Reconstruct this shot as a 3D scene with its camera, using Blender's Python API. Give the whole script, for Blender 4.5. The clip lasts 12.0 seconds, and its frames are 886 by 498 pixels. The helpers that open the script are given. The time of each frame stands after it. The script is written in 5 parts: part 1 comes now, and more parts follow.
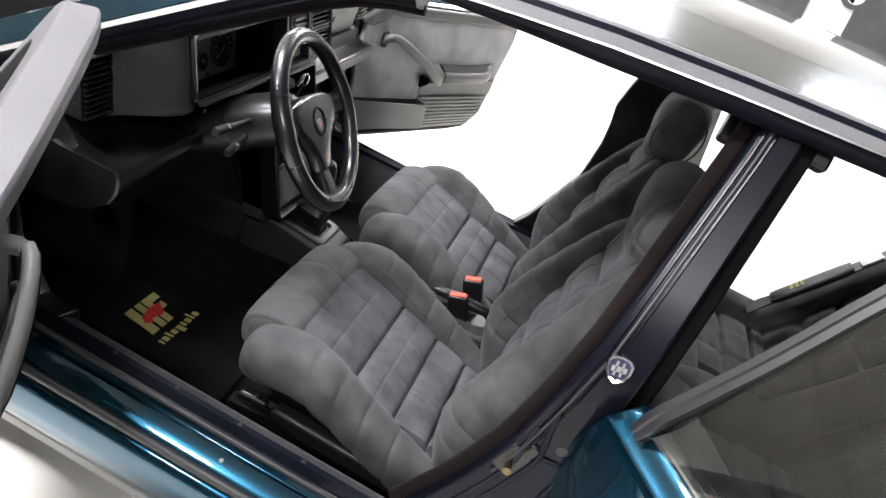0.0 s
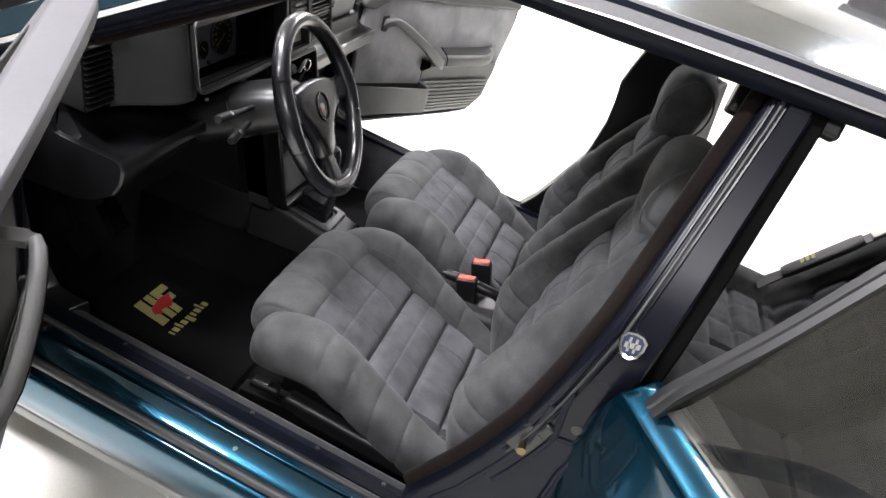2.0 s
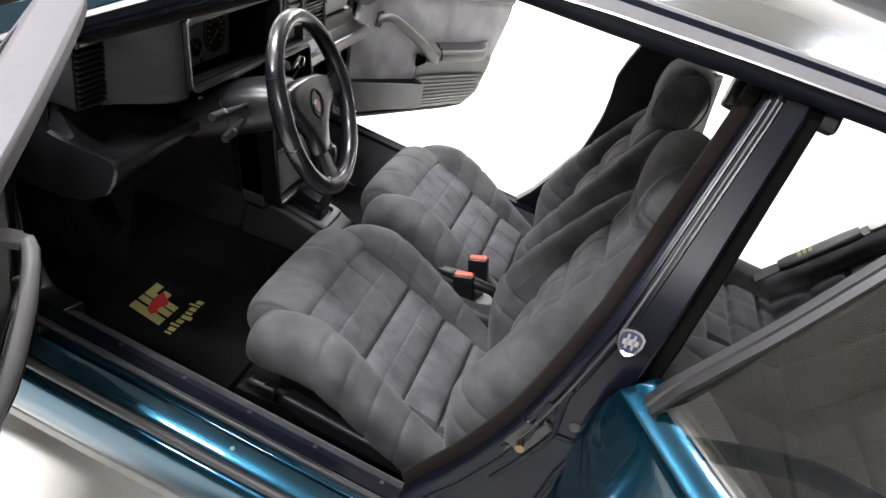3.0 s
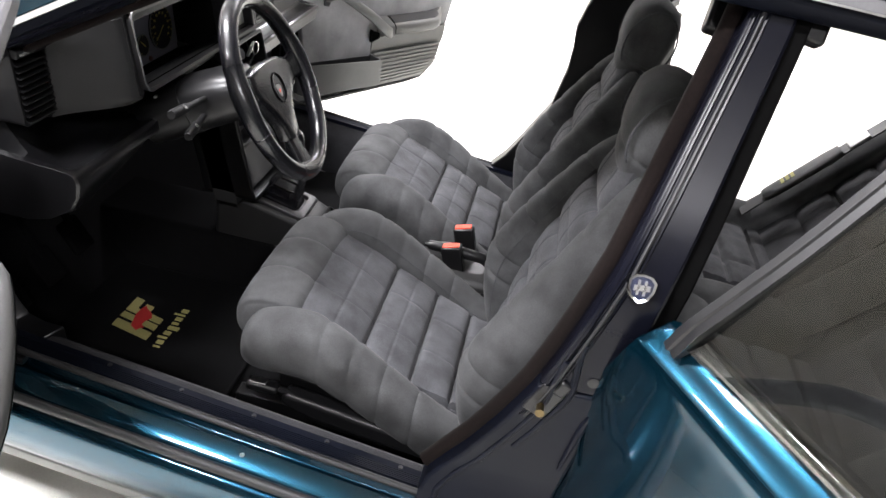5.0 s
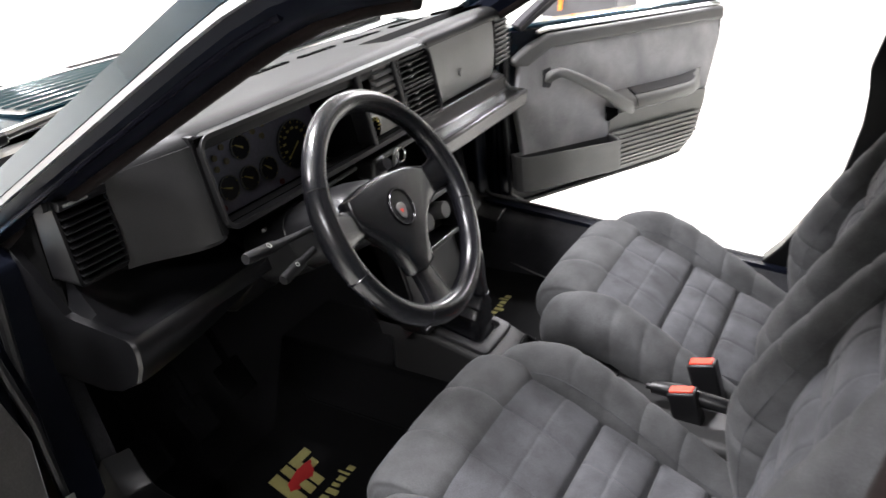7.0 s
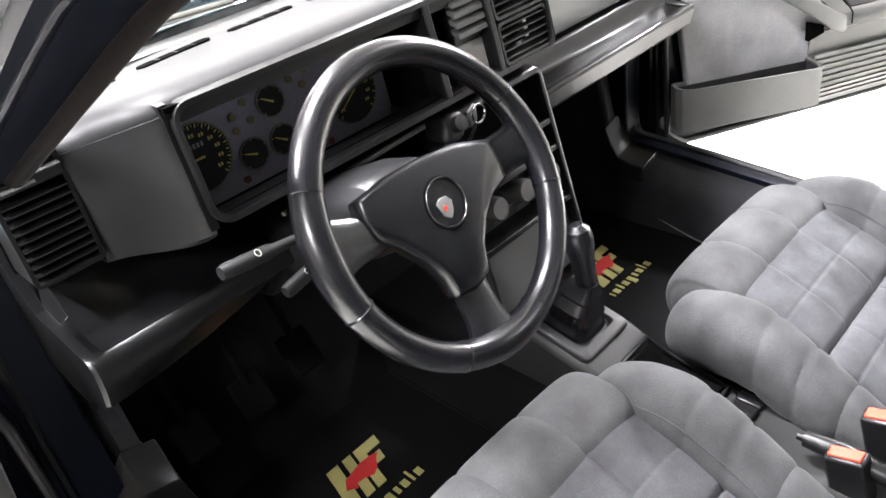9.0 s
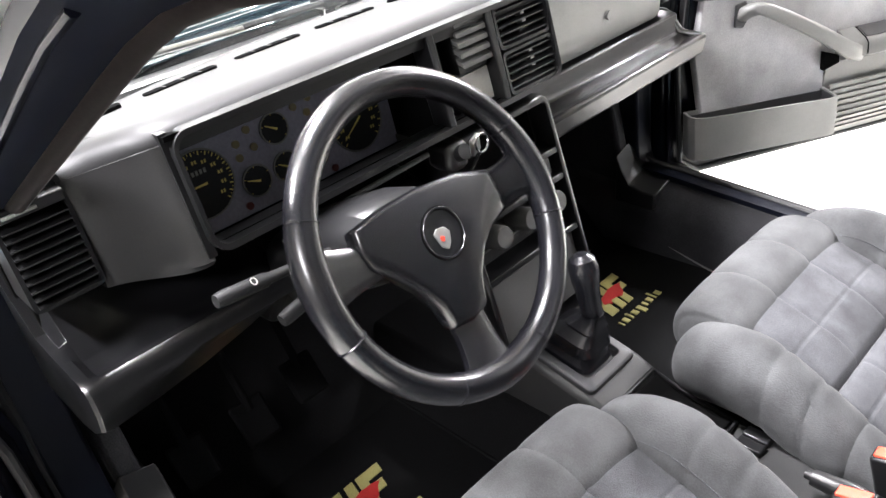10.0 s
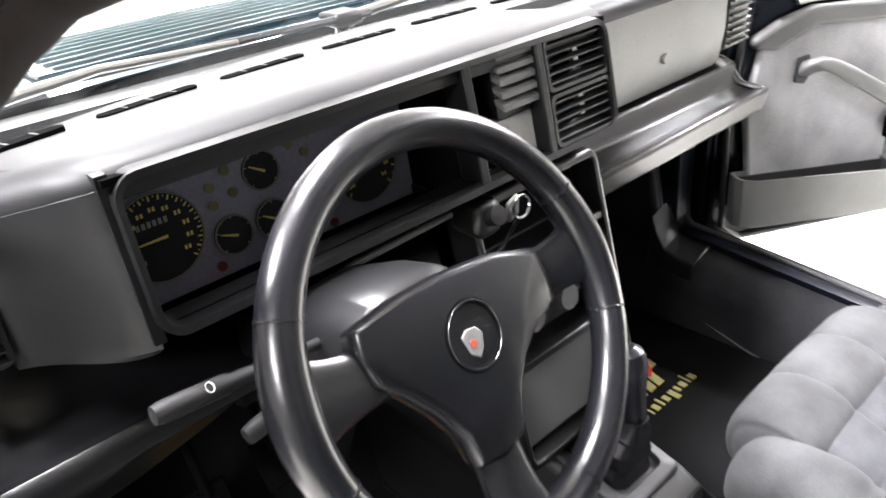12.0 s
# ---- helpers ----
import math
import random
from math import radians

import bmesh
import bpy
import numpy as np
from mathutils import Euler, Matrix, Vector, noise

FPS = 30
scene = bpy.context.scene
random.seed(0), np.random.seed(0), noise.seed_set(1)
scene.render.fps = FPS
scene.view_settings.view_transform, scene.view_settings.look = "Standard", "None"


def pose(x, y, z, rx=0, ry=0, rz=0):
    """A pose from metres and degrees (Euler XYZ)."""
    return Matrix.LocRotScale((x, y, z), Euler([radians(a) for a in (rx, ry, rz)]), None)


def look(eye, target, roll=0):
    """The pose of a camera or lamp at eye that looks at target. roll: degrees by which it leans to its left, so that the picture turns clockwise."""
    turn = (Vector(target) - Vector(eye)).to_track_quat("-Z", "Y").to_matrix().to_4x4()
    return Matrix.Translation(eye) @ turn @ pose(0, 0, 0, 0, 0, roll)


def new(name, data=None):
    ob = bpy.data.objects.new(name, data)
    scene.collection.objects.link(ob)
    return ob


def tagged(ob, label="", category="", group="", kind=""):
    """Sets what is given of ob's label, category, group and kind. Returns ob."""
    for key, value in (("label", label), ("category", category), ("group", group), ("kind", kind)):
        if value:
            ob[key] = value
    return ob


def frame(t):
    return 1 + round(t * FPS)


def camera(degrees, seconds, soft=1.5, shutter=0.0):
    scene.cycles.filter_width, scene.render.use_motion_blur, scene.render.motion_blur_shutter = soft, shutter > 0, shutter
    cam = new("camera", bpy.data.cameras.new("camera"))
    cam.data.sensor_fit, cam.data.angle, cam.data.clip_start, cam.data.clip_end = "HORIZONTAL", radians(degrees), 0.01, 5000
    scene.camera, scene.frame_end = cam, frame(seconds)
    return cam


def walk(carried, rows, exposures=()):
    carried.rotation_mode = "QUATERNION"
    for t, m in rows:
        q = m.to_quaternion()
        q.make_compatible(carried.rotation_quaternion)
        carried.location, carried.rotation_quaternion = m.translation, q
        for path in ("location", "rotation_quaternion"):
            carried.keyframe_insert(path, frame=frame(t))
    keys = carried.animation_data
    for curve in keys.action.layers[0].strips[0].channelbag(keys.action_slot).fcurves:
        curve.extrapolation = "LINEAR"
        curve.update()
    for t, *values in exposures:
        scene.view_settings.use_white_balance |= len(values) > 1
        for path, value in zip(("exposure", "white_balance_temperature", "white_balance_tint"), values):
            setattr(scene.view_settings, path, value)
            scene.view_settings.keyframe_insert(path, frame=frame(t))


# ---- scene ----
cam = camera(60.1, 12.0, shutter=0.35)
PATH = [
    (0, (0.508, -1.715, 1.387), (0.283, 0.037, 0.449), 19.2),
    (0.5, (0.509, -1.715, 1.38), (0.277, 0.031, 0.434), 18.7),
    (1, (0.507, -1.715, 1.379), (0.276, 0.025, 0.42), 18.0),
    (1.5, (0.509, -1.714, 1.377), (0.281, 0.02, 0.406), 17.6),
    (2, (0.507, -1.711, 1.375), (0.28, 0.022, 0.403), 17.5),
    (2.5, (0.508, -1.707, 1.373), (0.282, 0.02, 0.39), 16.9),
    (3, (0.505, -1.703, 1.375), (0.291, 0.027, 0.394), 17.2),
    (3.2, (0.511, -1.692, 1.371), (0.289, 0.032, 0.382), 17.0),
    (4.8, (0.489, -1.681, 1.345), (0.324, 0.057, 0.368), 11.7),
    (5, (0.478, -1.671, 1.334), (0.343, 0.046, 0.319), 10.8),
    (5.5, (0.522, -1.629, 1.321), (0.321, 0.113, 0.359), 8.5),
    (6, (0.662, -1.498, 1.294), (0.142, 0.258, 0.492), 3.4),
    (6.5, (0.654, -1.344, 1.25), (-0.199, 0.259, 0.412), -4.0),
    (7, (0.593, -1.186, 1.243), (-0.336, 0.348, 0.357), -4.3),
    (7.2, (0.584, -1.127, 1.233), (-0.43, 0.325, 0.302), -5.6),
    (8.8, (0.529, -0.83, 1.209), (-0.687, 0.316, 0.109), -7.7),
    (9, (0.532, -0.815, 1.208), (-0.716, 0.311, 0.125), -8.8),
    (9.5, (0.54, -0.8, 1.21), (-0.739, 0.316, 0.153), -8.5),
    (10, (0.543, -0.792, 1.211), (-0.757, 0.326, 0.181), -8.7),
    (10.5, (0.54, -0.787, 1.212), (-0.76, 0.342, 0.195), -8.3),
    (11, (0.526, -0.781, 1.209), (-0.769, 0.368, 0.209), -7.7),
    (11.5, (0.474, -0.762, 1.208), (-0.774, 0.428, 0.195), -6.0),
    (12, (0.364, -0.669, 1.157), (-0.946, 0.49, 0.189), -4.2),
]
walk(cam, [(t, look(eye, target, roll)) for t, eye, target, roll in PATH], exposures=[(0.0, 0.32), (6.0, 0.36), (7.2, 0.54), (9.0, 1.55), (11.0, 1.65), (12.0, 1.72)])


# ---------------------------------------------------------------- light
world = bpy.data.worlds.new("showroom_air")
scene.world = world
world.use_nodes = True
world.node_tree.nodes["Background"].inputs[0].default_value = (0.9, 0.95, 1.0, 1)
world.node_tree.nodes["Background"].inputs[1].default_value = 0.15
scene.view_settings.exposure = 0.0


def area_lamp(name, x, y, z, sx, sy, watts, colour=(1.0, 0.98, 1.03)):
    data = bpy.data.lights.new(name, "AREA")
    data.shape, data.size, data.size_y, data.energy, data.color = "RECTANGLE", sx, sy, watts, colour
    ob = new(name, data)
    ob.matrix_world = pose(x, y, z)
    return ob


# Unseen lights sited for brightness; the pair at x -10.4 whitens the west wall
LAMPS = [(-6.0, 4.8, 130), (-3.0, 4.8, 170), (0.0, 4.8, 400), (3.0, 4.8, 150), (-6.0, 1.8, 50), (-1.3, -0.3, 210), (-10.4, 2.2, 150), (-10.4, 5.8, 150), (1.3, -4.0, 110), (-1.1, -2.3, 260)]
for lx, ly, watts in LAMPS:
    area_lamp("unseen_ceiling_lamp", lx, ly, 3.30, 1.5, 0.28, watts)


# ---------------------------------------------------------------- materials
def material(name, colour, rough=0.5, metal=0.0, grain=0.0, grain_scale=200.0, bump=0.0, blotch=0.15, blotch_scale=6.0, coat=0.0, sheen=0.0, spec=0.5):
    """A surface with fine grain, slow variation of tone and relief."""
    m = bpy.data.materials.new(name)
    m.use_nodes = True
    nt = m.node_tree
    b = nt.nodes["Principled BSDF"]
    b.inputs["Roughness"].default_value, b.inputs["Metallic"].default_value = rough, metal
    b.inputs["Coat Weight"].default_value, b.inputs["Coat Roughness"].default_value = coat, 0.04
    b.inputs["Sheen Weight"].default_value, b.inputs["Sheen Roughness"].default_value = sheen, 0.4
    b.inputs["Specular IOR Level"].default_value = spec
    tc = nt.nodes.new("ShaderNodeTexCoord")
    slow = nt.nodes.new("ShaderNodeTexNoise")
    slow.inputs["Scale"].default_value, slow.inputs["Detail"].default_value = blotch_scale, 4
    fine = nt.nodes.new("ShaderNodeTexNoise")
    fine.inputs["Scale"].default_value, fine.inputs["Detail"].default_value = grain_scale, 3
    for n in (slow, fine):
        nt.links.new(tc.outputs["Object"], n.inputs["Vector"])
    a = nt.nodes.new("ShaderNodeMapRange")
    a.inputs["From Min"].default_value, a.inputs["From Max"].default_value = 0.3, 0.7
    a.inputs["To Min"].default_value, a.inputs["To Max"].default_value = 1 - blotch, 1 + blotch
    nt.links.new(slow.outputs["Fac"], a.inputs["Value"])
    g = nt.nodes.new("ShaderNodeMapRange")
    g.inputs["From Min"].default_value, g.inputs["From Max"].default_value = 0.3, 0.7
    g.inputs["To Min"].default_value, g.inputs["To Max"].default_value = 1 - grain, 1 + grain
    nt.links.new(fine.outputs["Fac"], g.inputs["Value"])
    mul = nt.nodes.new("ShaderNodeMath")
    mul.operation = "MULTIPLY"
    nt.links.new(a.outputs[0], mul.inputs[0])
    nt.links.new(g.outputs[0], mul.inputs[1])
    mix = nt.nodes.new("ShaderNodeVectorMath")
    mix.operation = "SCALE"
    mix.inputs[0].default_value = colour
    nt.links.new(mul.outputs[0], mix.inputs["Scale"])
    nt.links.new(mix.outputs["Vector"], b.inputs["Base Color"])
    if bump:
        bp = nt.nodes.new("ShaderNodeBump")
        bp.inputs["Strength"].default_value, bp.inputs["Distance"].default_value = bump, 0.002
        nt.links.new(fine.outputs["Fac"], bp.inputs["Height"])
        nt.links.new(bp.outputs["Normal"], b.inputs["Normal"])
    return m


def glass(name, tint, gloss_face, gloss_edge):
    """A thin pane: clear or tinted, its gloss growing towards grazing angles."""
    m = bpy.data.materials.new(name)
    m.use_nodes = True
    nt = m.node_tree
    nt.nodes.remove(nt.nodes["Principled BSDF"])
    clear, gloss, mix, facing, curve, scale = (nt.nodes.new("ShaderNode" + k) for k in ("BsdfTransparent", "BsdfGlossy", "MixShader", "LayerWeight", "Math", "MapRange"))
    clear.inputs["Color"].default_value = (*tint, 1)
    gloss.inputs["Roughness"].default_value = 0.0
    facing.inputs["Blend"].default_value = 0.5
    curve.operation, curve.inputs[1].default_value = "POWER", 4.0
    scale.inputs["To Min"].default_value, scale.inputs["To Max"].default_value = gloss_face, gloss_edge
    nt.links.new(facing.outputs["Facing"], curve.inputs[0])
    nt.links.new(curve.outputs[0], scale.inputs["Value"])
    nt.links.new(scale.outputs[0], mix.inputs[0])
    nt.links.new(clear.outputs[0], mix.inputs[1])
    nt.links.new(gloss.outputs[0], mix.inputs[2])
    nt.links.new(mix.outputs[0], nt.nodes["Material Output"].inputs["Surface"])
    return m


def glow(name, colour, strength):
    m = bpy.data.materials.new(name)
    m.use_nodes = True
    b = m.node_tree.nodes["Principled BSDF"]
    b.inputs["Base Color"].default_value = (0.8, 0.8, 0.8, 1)
    b.inputs["Emission Color"].default_value, b.inputs["Emission Strength"].default_value = (*colour, 1), strength
    return m


VELOUR = material("grey_velour", (0.051, 0.052, 0.053), 0.9, grain=0.13, grain_scale=420, bump=0.3, blotch=0.36, blotch_scale=15, sheen=0.07, spec=0.2)
VELOUR_PANEL = material("grey_velour_panel", (0.053, 0.054, 0.058), 0.9, grain=0.22, grain_scale=600, bump=0.4, blotch=0.40, blotch_scale=15, sheen=0.07, spec=0.2)
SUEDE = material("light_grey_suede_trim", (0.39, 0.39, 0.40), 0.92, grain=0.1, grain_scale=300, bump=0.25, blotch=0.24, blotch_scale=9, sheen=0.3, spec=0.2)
DASH = material("black_grained_plastic", (0.0045, 0.0045, 0.005), 0.28, grain=0.25, grain_scale=700, bump=0.10, blotch=0.2, spec=0.42)
PAD = material("black_soft_pad_vinyl", (0.013, 0.013, 0.0135), 0.50, grain=0.2, grain_scale=700, bump=0.05, blotch=0.3, blotch_scale=9, spec=0.25)
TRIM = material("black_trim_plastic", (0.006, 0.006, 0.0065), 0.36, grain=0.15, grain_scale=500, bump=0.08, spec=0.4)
LEATHER = material("black_leather", (0.0055, 0.0055, 0.0072), 0.27, grain=0.2, grain_scale=350, bump=0.03, blotch=0.2, blotch_scale=14, spec=0.66)
CONSOLE = material("matt_black_console_plastic", (0.010, 0.010, 0.0105), 0.62, grain=0.2, grain_scale=600, bump=0.10, spec=0.25)
CONSOLE_GREY = material("dark_grey_console_plastic", (0.024, 0.024, 0.024), 0.5, grain=0.15, grain_scale=600, bump=0.08, spec=0.35)
RUBBER = material("black_rubber", (0.012, 0.012, 0.013), 0.55, grain=0.1, bump=0.05)
# For matt black parts, and for shade painted into gaps, slots and recesses
DARK = material("matt_black_and_cavity_shade", (0.004, 0.004, 0.004), 1.0, grain=0.1, spec=0.0)
CARPET = material("black_carpet", (0.0070, 0.0070, 0.0074), 0.95, grain=0.4, grain_scale=500, bump=0.5, spec=0.05)
# The same carpet lightened for the sides, where more light falls
SIDE_CARPET = material("lit_side_carpet", (0.021, 0.021, 0.023), 0.95, grain=0.35, grain_scale=500, bump=0.5, blotch=0.3, blotch_scale=10, sheen=0.08, spec=0.1)
PAINT = material("teal_metallic_paint", (0.004, 0.040, 0.068), 0.25, 0.9, grain=0.12, grain_scale=1500, blotch=0.05, coat=1.0)
# Body teal made paler: the white wall's grazing reflection is in the colour
LOUVRE = material("teal_paint_with_wall_sheen", (0.07, 0.125, 0.14), 0.30, 0.85, grain=0.1, grain_scale=1500, coat=1.0)
PILLAR = material("satin_dark_blue_black_paint", (0.0035, 0.0038, 0.0068), 0.27, grain=0.05, bump=0.015, spec=0.14)
CHROME = material("chrome", (0.75, 0.75, 0.74), 0.12, 1.0, blotch=0.06)
SATIN_METAL = material("satin_metal", (0.42, 0.42, 0.41), 0.3, 1.0, blotch=0.1)
JAMB = material("navy_black_paint", (0.004, 0.005, 0.009), 0.36, grain=0.05, spec=0.12)
# Pillar stretch of the gutter, brightened for the ceiling light it mirrors
BRIGHT_TRIM = material("highlit_gutter_metal", (0.86, 0.86, 0.85), 0.42, 1.0, blotch=0.05)
# The light grey suede darkened, with the doors' shade in the colour
SHADED_SUEDE = material("shaded_grey_suede_trim", (0.075, 0.073, 0.072), 0.92, grain=0.12, grain_scale=300, bump=0.25, blotch=0.3, blotch_scale=7, sheen=0.1, spec=0.2)
DARK_PLASTIC = material("dark_grey_plastic", (0.028, 0.028, 0.030), 0.5, grain=0.12, grain_scale=500, bump=0.08)
GREY_PLASTIC = material("grey_plastic", (0.17, 0.17, 0.165), 0.45, grain=0.12, grain_scale=500, bump=0.08)
ROLL_GREY = material("mid_grey_vinyl", (0.10, 0.10, 0.098), 0.5, grain=0.12, grain_scale=500, bump=0.1)
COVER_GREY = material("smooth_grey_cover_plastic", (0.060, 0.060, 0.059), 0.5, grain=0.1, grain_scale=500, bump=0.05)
# Roof stretch of the metal gutter, greyed to hold down lamp glare
GUTTER = material("dulled_gutter_grey", (0.13, 0.13, 0.135), 0.5, grain=0.06, bump=0.03, spec=0.35)
FRAME_GREY = material("satin_grey_door_frame", (0.030, 0.028, 0.033), 0.58, grain=0.08, bump=0.03)
FLOOR_MAT = material("pale_floor_tile", (0.80, 0.79, 0.73), 0.35, grain=0.04, blotch=0.05, blotch_scale=1.5)
JOINT = material("grey_tile_joint", (0.45, 0.45, 0.42), 0.8)
WALL = material("white_wall_paint", (0.86, 0.86, 0.84), 0.8, grain=0.03, blotch=0.03, blotch_scale=1.0)
# Grey for the unseen walls, chosen to cut the light they return
DIM_WALL = material("dimming_wall_grey", (0.14, 0.135, 0.125), 0.8, grain=0.03, blotch=0.05, blotch_scale=1.0)
CEIL = material("beige_ceiling", (0.30, 0.28, 0.25), 0.9, blotch=0.04)
BOARD = material("dark_grey_board", (0.06, 0.06, 0.065), 0.5)
BEIGE = material("beige_column_paint", (0.42, 0.36, 0.26), 0.7)
DIAL = material("black_dial_print", (0.022, 0.022, 0.024), 0.7, grain=0.1, spec=0.2)
ODOMETER = material("grey_odometer_figures", (0.28, 0.28, 0.27), 0.6)
RED = material("red_plastic", (0.75, 0.06, 0.03), 0.4)
ORANGE = material("orange_cable_plastic", (0.80, 0.20, 0.02), 0.5)
YELLOW = material("yellow_embroidery", (0.38, 0.35, 0.13), 0.8, grain=0.3, grain_scale=900, bump=0.4)
RED_THREAD = material("red_embroidery", (0.50, 0.025, 0.025), 0.8, grain=0.3, grain_scale=900, bump=0.4)
PALE = material("pale_grey_plastic", (0.45, 0.45, 0.42), 0.4, grain=0.06)
WHITE = material("white_print", (0.75, 0.75, 0.72), 0.6)
GAUGE_YELLOW = material("gauge_yellow_print", (0.68, 0.55, 0.15), 0.6)
BLUE = material("dark_blue_gloss", (0.004, 0.009, 0.035), 0.2, coat=1.0)
GLASS = glass("window_glass", (0.97, 0.985, 0.98), 0.02, 0.28)
TINTED = glass("tinted_window_glass", (0.62, 0.63, 0.62), 0.10, 0.45)
TUBE = glow("fluorescent_tube", (1.0, 0.97, 0.92), 6.0)
CHECK_BLACK = material("black_vinyl", (0.02, 0.02, 0.02), 0.9, spec=0.1)


# ---------------------------------------------------------------- builders
def thing(name, label, category, group="", at=(0, 0, 0), kind=""):
    return tagged(new(name), label, category, group, kind) if at == (0, 0, 0) else tagged(_placed(new(name), at), label, category, group, kind)


def _placed(ob, at):
    ob.location = at
    return ob


def part(name, bm, mat, parent=None, label="", smooth=True, bevel=0.0, segs=2):
    """Links a bmesh as one mesh object under a thing or a part."""
    me = bpy.data.meshes.new(name)
    bmesh.ops.recalc_face_normals(bm, faces=bm.faces)
    bm.to_mesh(me)
    bm.free()
    me.materials.append(mat)
    if smooth:
        me.shade_smooth()
        me.set_sharp_from_angle(angle=radians(38))
    ob = new(name, me)
    if parent is not None:
        ob.parent = parent
        ob.matrix_parent_inverse = Matrix.Identity(4)
    if bevel:
        md = ob.modifiers.new("bevel", "BEVEL")
        md.width, md.segments, md.limit_method, md.angle_limit = bevel, segs, "ANGLE", radians(35)
    if label:
        ob["label"] = label
    return ob


def add_box(bm, x0, x1, y0, y1, z0, z1, m=None):
    vs = [bm.verts.new((x, y, z)) for x in (x0, x1) for y in (y0, y1) for z in (z0, z1)]
    if m is not None:
        for v in vs:
            v.co = m @ v.co
    for f in ((0, 1, 3, 2), (4, 6, 7, 5), (0, 4, 5, 1), (2, 3, 7, 6), (0, 2, 6, 4), (1, 5, 7, 3)):
        bm.faces.new([vs[i] for i in f])
    return bm


def box(x0, x1, y0, y1, z0, z1, m=None):
    return add_box(bmesh.new(), x0, x1, y0, y1, z0, z1, m)


def loft(rings, caps=True, closed=True, bm=None):
    """Joins rings of points, all of one length, into a skin."""
    bm = bm or bmesh.new()
    vr = [[bm.verts.new(p) for p in r] for r in rings]
    n = len(vr[0])
    for a, b in zip(vr, vr[1:]):
        for i in range(n if closed else n - 1):
            j = (i + 1) % n
            bm.faces.new((a[i], a[j], b[j], b[i]))
    if caps and closed:
        bm.faces.new(vr[0][::-1])
        bm.faces.new(vr[-1])
    return bm


def prism(outline, axis, a, b, shift=None):
    """A solid with a flat outline of (u, v), drawn out along an axis from a to b; shift(u, v, w) may bend it."""
    def place(u, v, w):
        p = {"x": (w, u, v), "y": (u, w, v), "z": (u, v, w)}[axis]
        return shift(*p) if shift else p
    return loft([[place(u, v, w) for u, v in outline] for w in (a, b)])


def tube(points, radius, sides=10, closed=False, bm=None):
    """A round bar along points; radius is one number or one for each point."""
    pts = [Vector(p) for p in points]
    rad = radius if isinstance(radius, (list, tuple)) else [radius] * len(pts)
    rings, up = [], None
    for i, p in enumerate(pts):
        a = pts[i - 1] if (i > 0 or closed) else p
        b = pts[(i + 1) % len(pts)] if (i < len(pts) - 1 or closed) else p
        d = (b - a).normalized()
        if up is None:
            up = Vector((0, 0, 1)) if abs(d.z) < 0.9 else Vector((1, 0, 0))
        side = d.cross(up).normalized()
        up = side.cross(d).normalized()
        rings.append([p + rad[i] * (math.cos(k * math.tau / sides) * side + math.sin(k * math.tau / sides) * up) for k in range(sides)])
    if closed:
        rings.append(rings[0])
        bm = loft(rings, caps=False, bm=bm)
        bmesh.ops.remove_doubles(bm, verts=bm.verts, dist=1e-6)
        return bm
    return loft(rings, bm=bm)


def curve_points(ctrl, n):
    """Catmull-Rom points through the control points."""
    c = [np.array(p, float) for p in ctrl]
    c = [2 * c[0] - c[1]] + c + [2 * c[-1] - c[-2]]
    out, m = [], len(c) - 3
    for k in range(n):
        s = k / (n - 1) * m
        i = min(int(s), m - 1)
        f = s - i
        p0, p1, p2, p3 = c[i:i + 4]
        out.append(0.5 * (2 * p1 + (p2 - p0) * f + (2 * p0 - 5 * p1 + 4 * p2 - p3) * f * f + (3 * p1 - p0 - 3 * p2 + p3) * f ** 3))
    return out


def lerp_table(table, x):
    return float(np.interp(x, [r[0] for r in table], [r[1] for r in table]))


def disc(bm, centre, normal, r, depth, sides=20):
    """A short round plate with its face at centre."""
    n = Vector(normal).normalized()
    a = n.orthogonal().normalized()
    b = n.cross(a)
    c = Vector(centre)
    ring = lambda k: [c - n * k + r * (math.cos(i * math.tau / sides) * a + math.sin(i * math.tau / sides) * b) for i in range(sides)]
    return loft([ring(depth), ring(0)], bm=bm)


def rounded(w, h, r, n=5):
    """A rounded rectangle about the origin."""
    pts = []
    for cx, cy, a0 in ((w / 2 - r, h / 2 - r, 0), (-w / 2 + r, h / 2 - r, 90), (-w / 2 + r, -h / 2 + r, 180), (w / 2 - r, -h / 2 + r, 270)):
        for k in range(n + 1):
            a = radians(a0 + 90 * k / n)
            pts.append((cx + r * math.cos(a), cy + r * math.sin(a)))
    return pts


def smooth01(x):
    x = max(0.0, min(1.0, x))
    return x * x * (3 - 2 * x)

# ---------------------------------------------------------------- showroom
GROUND = -0.09


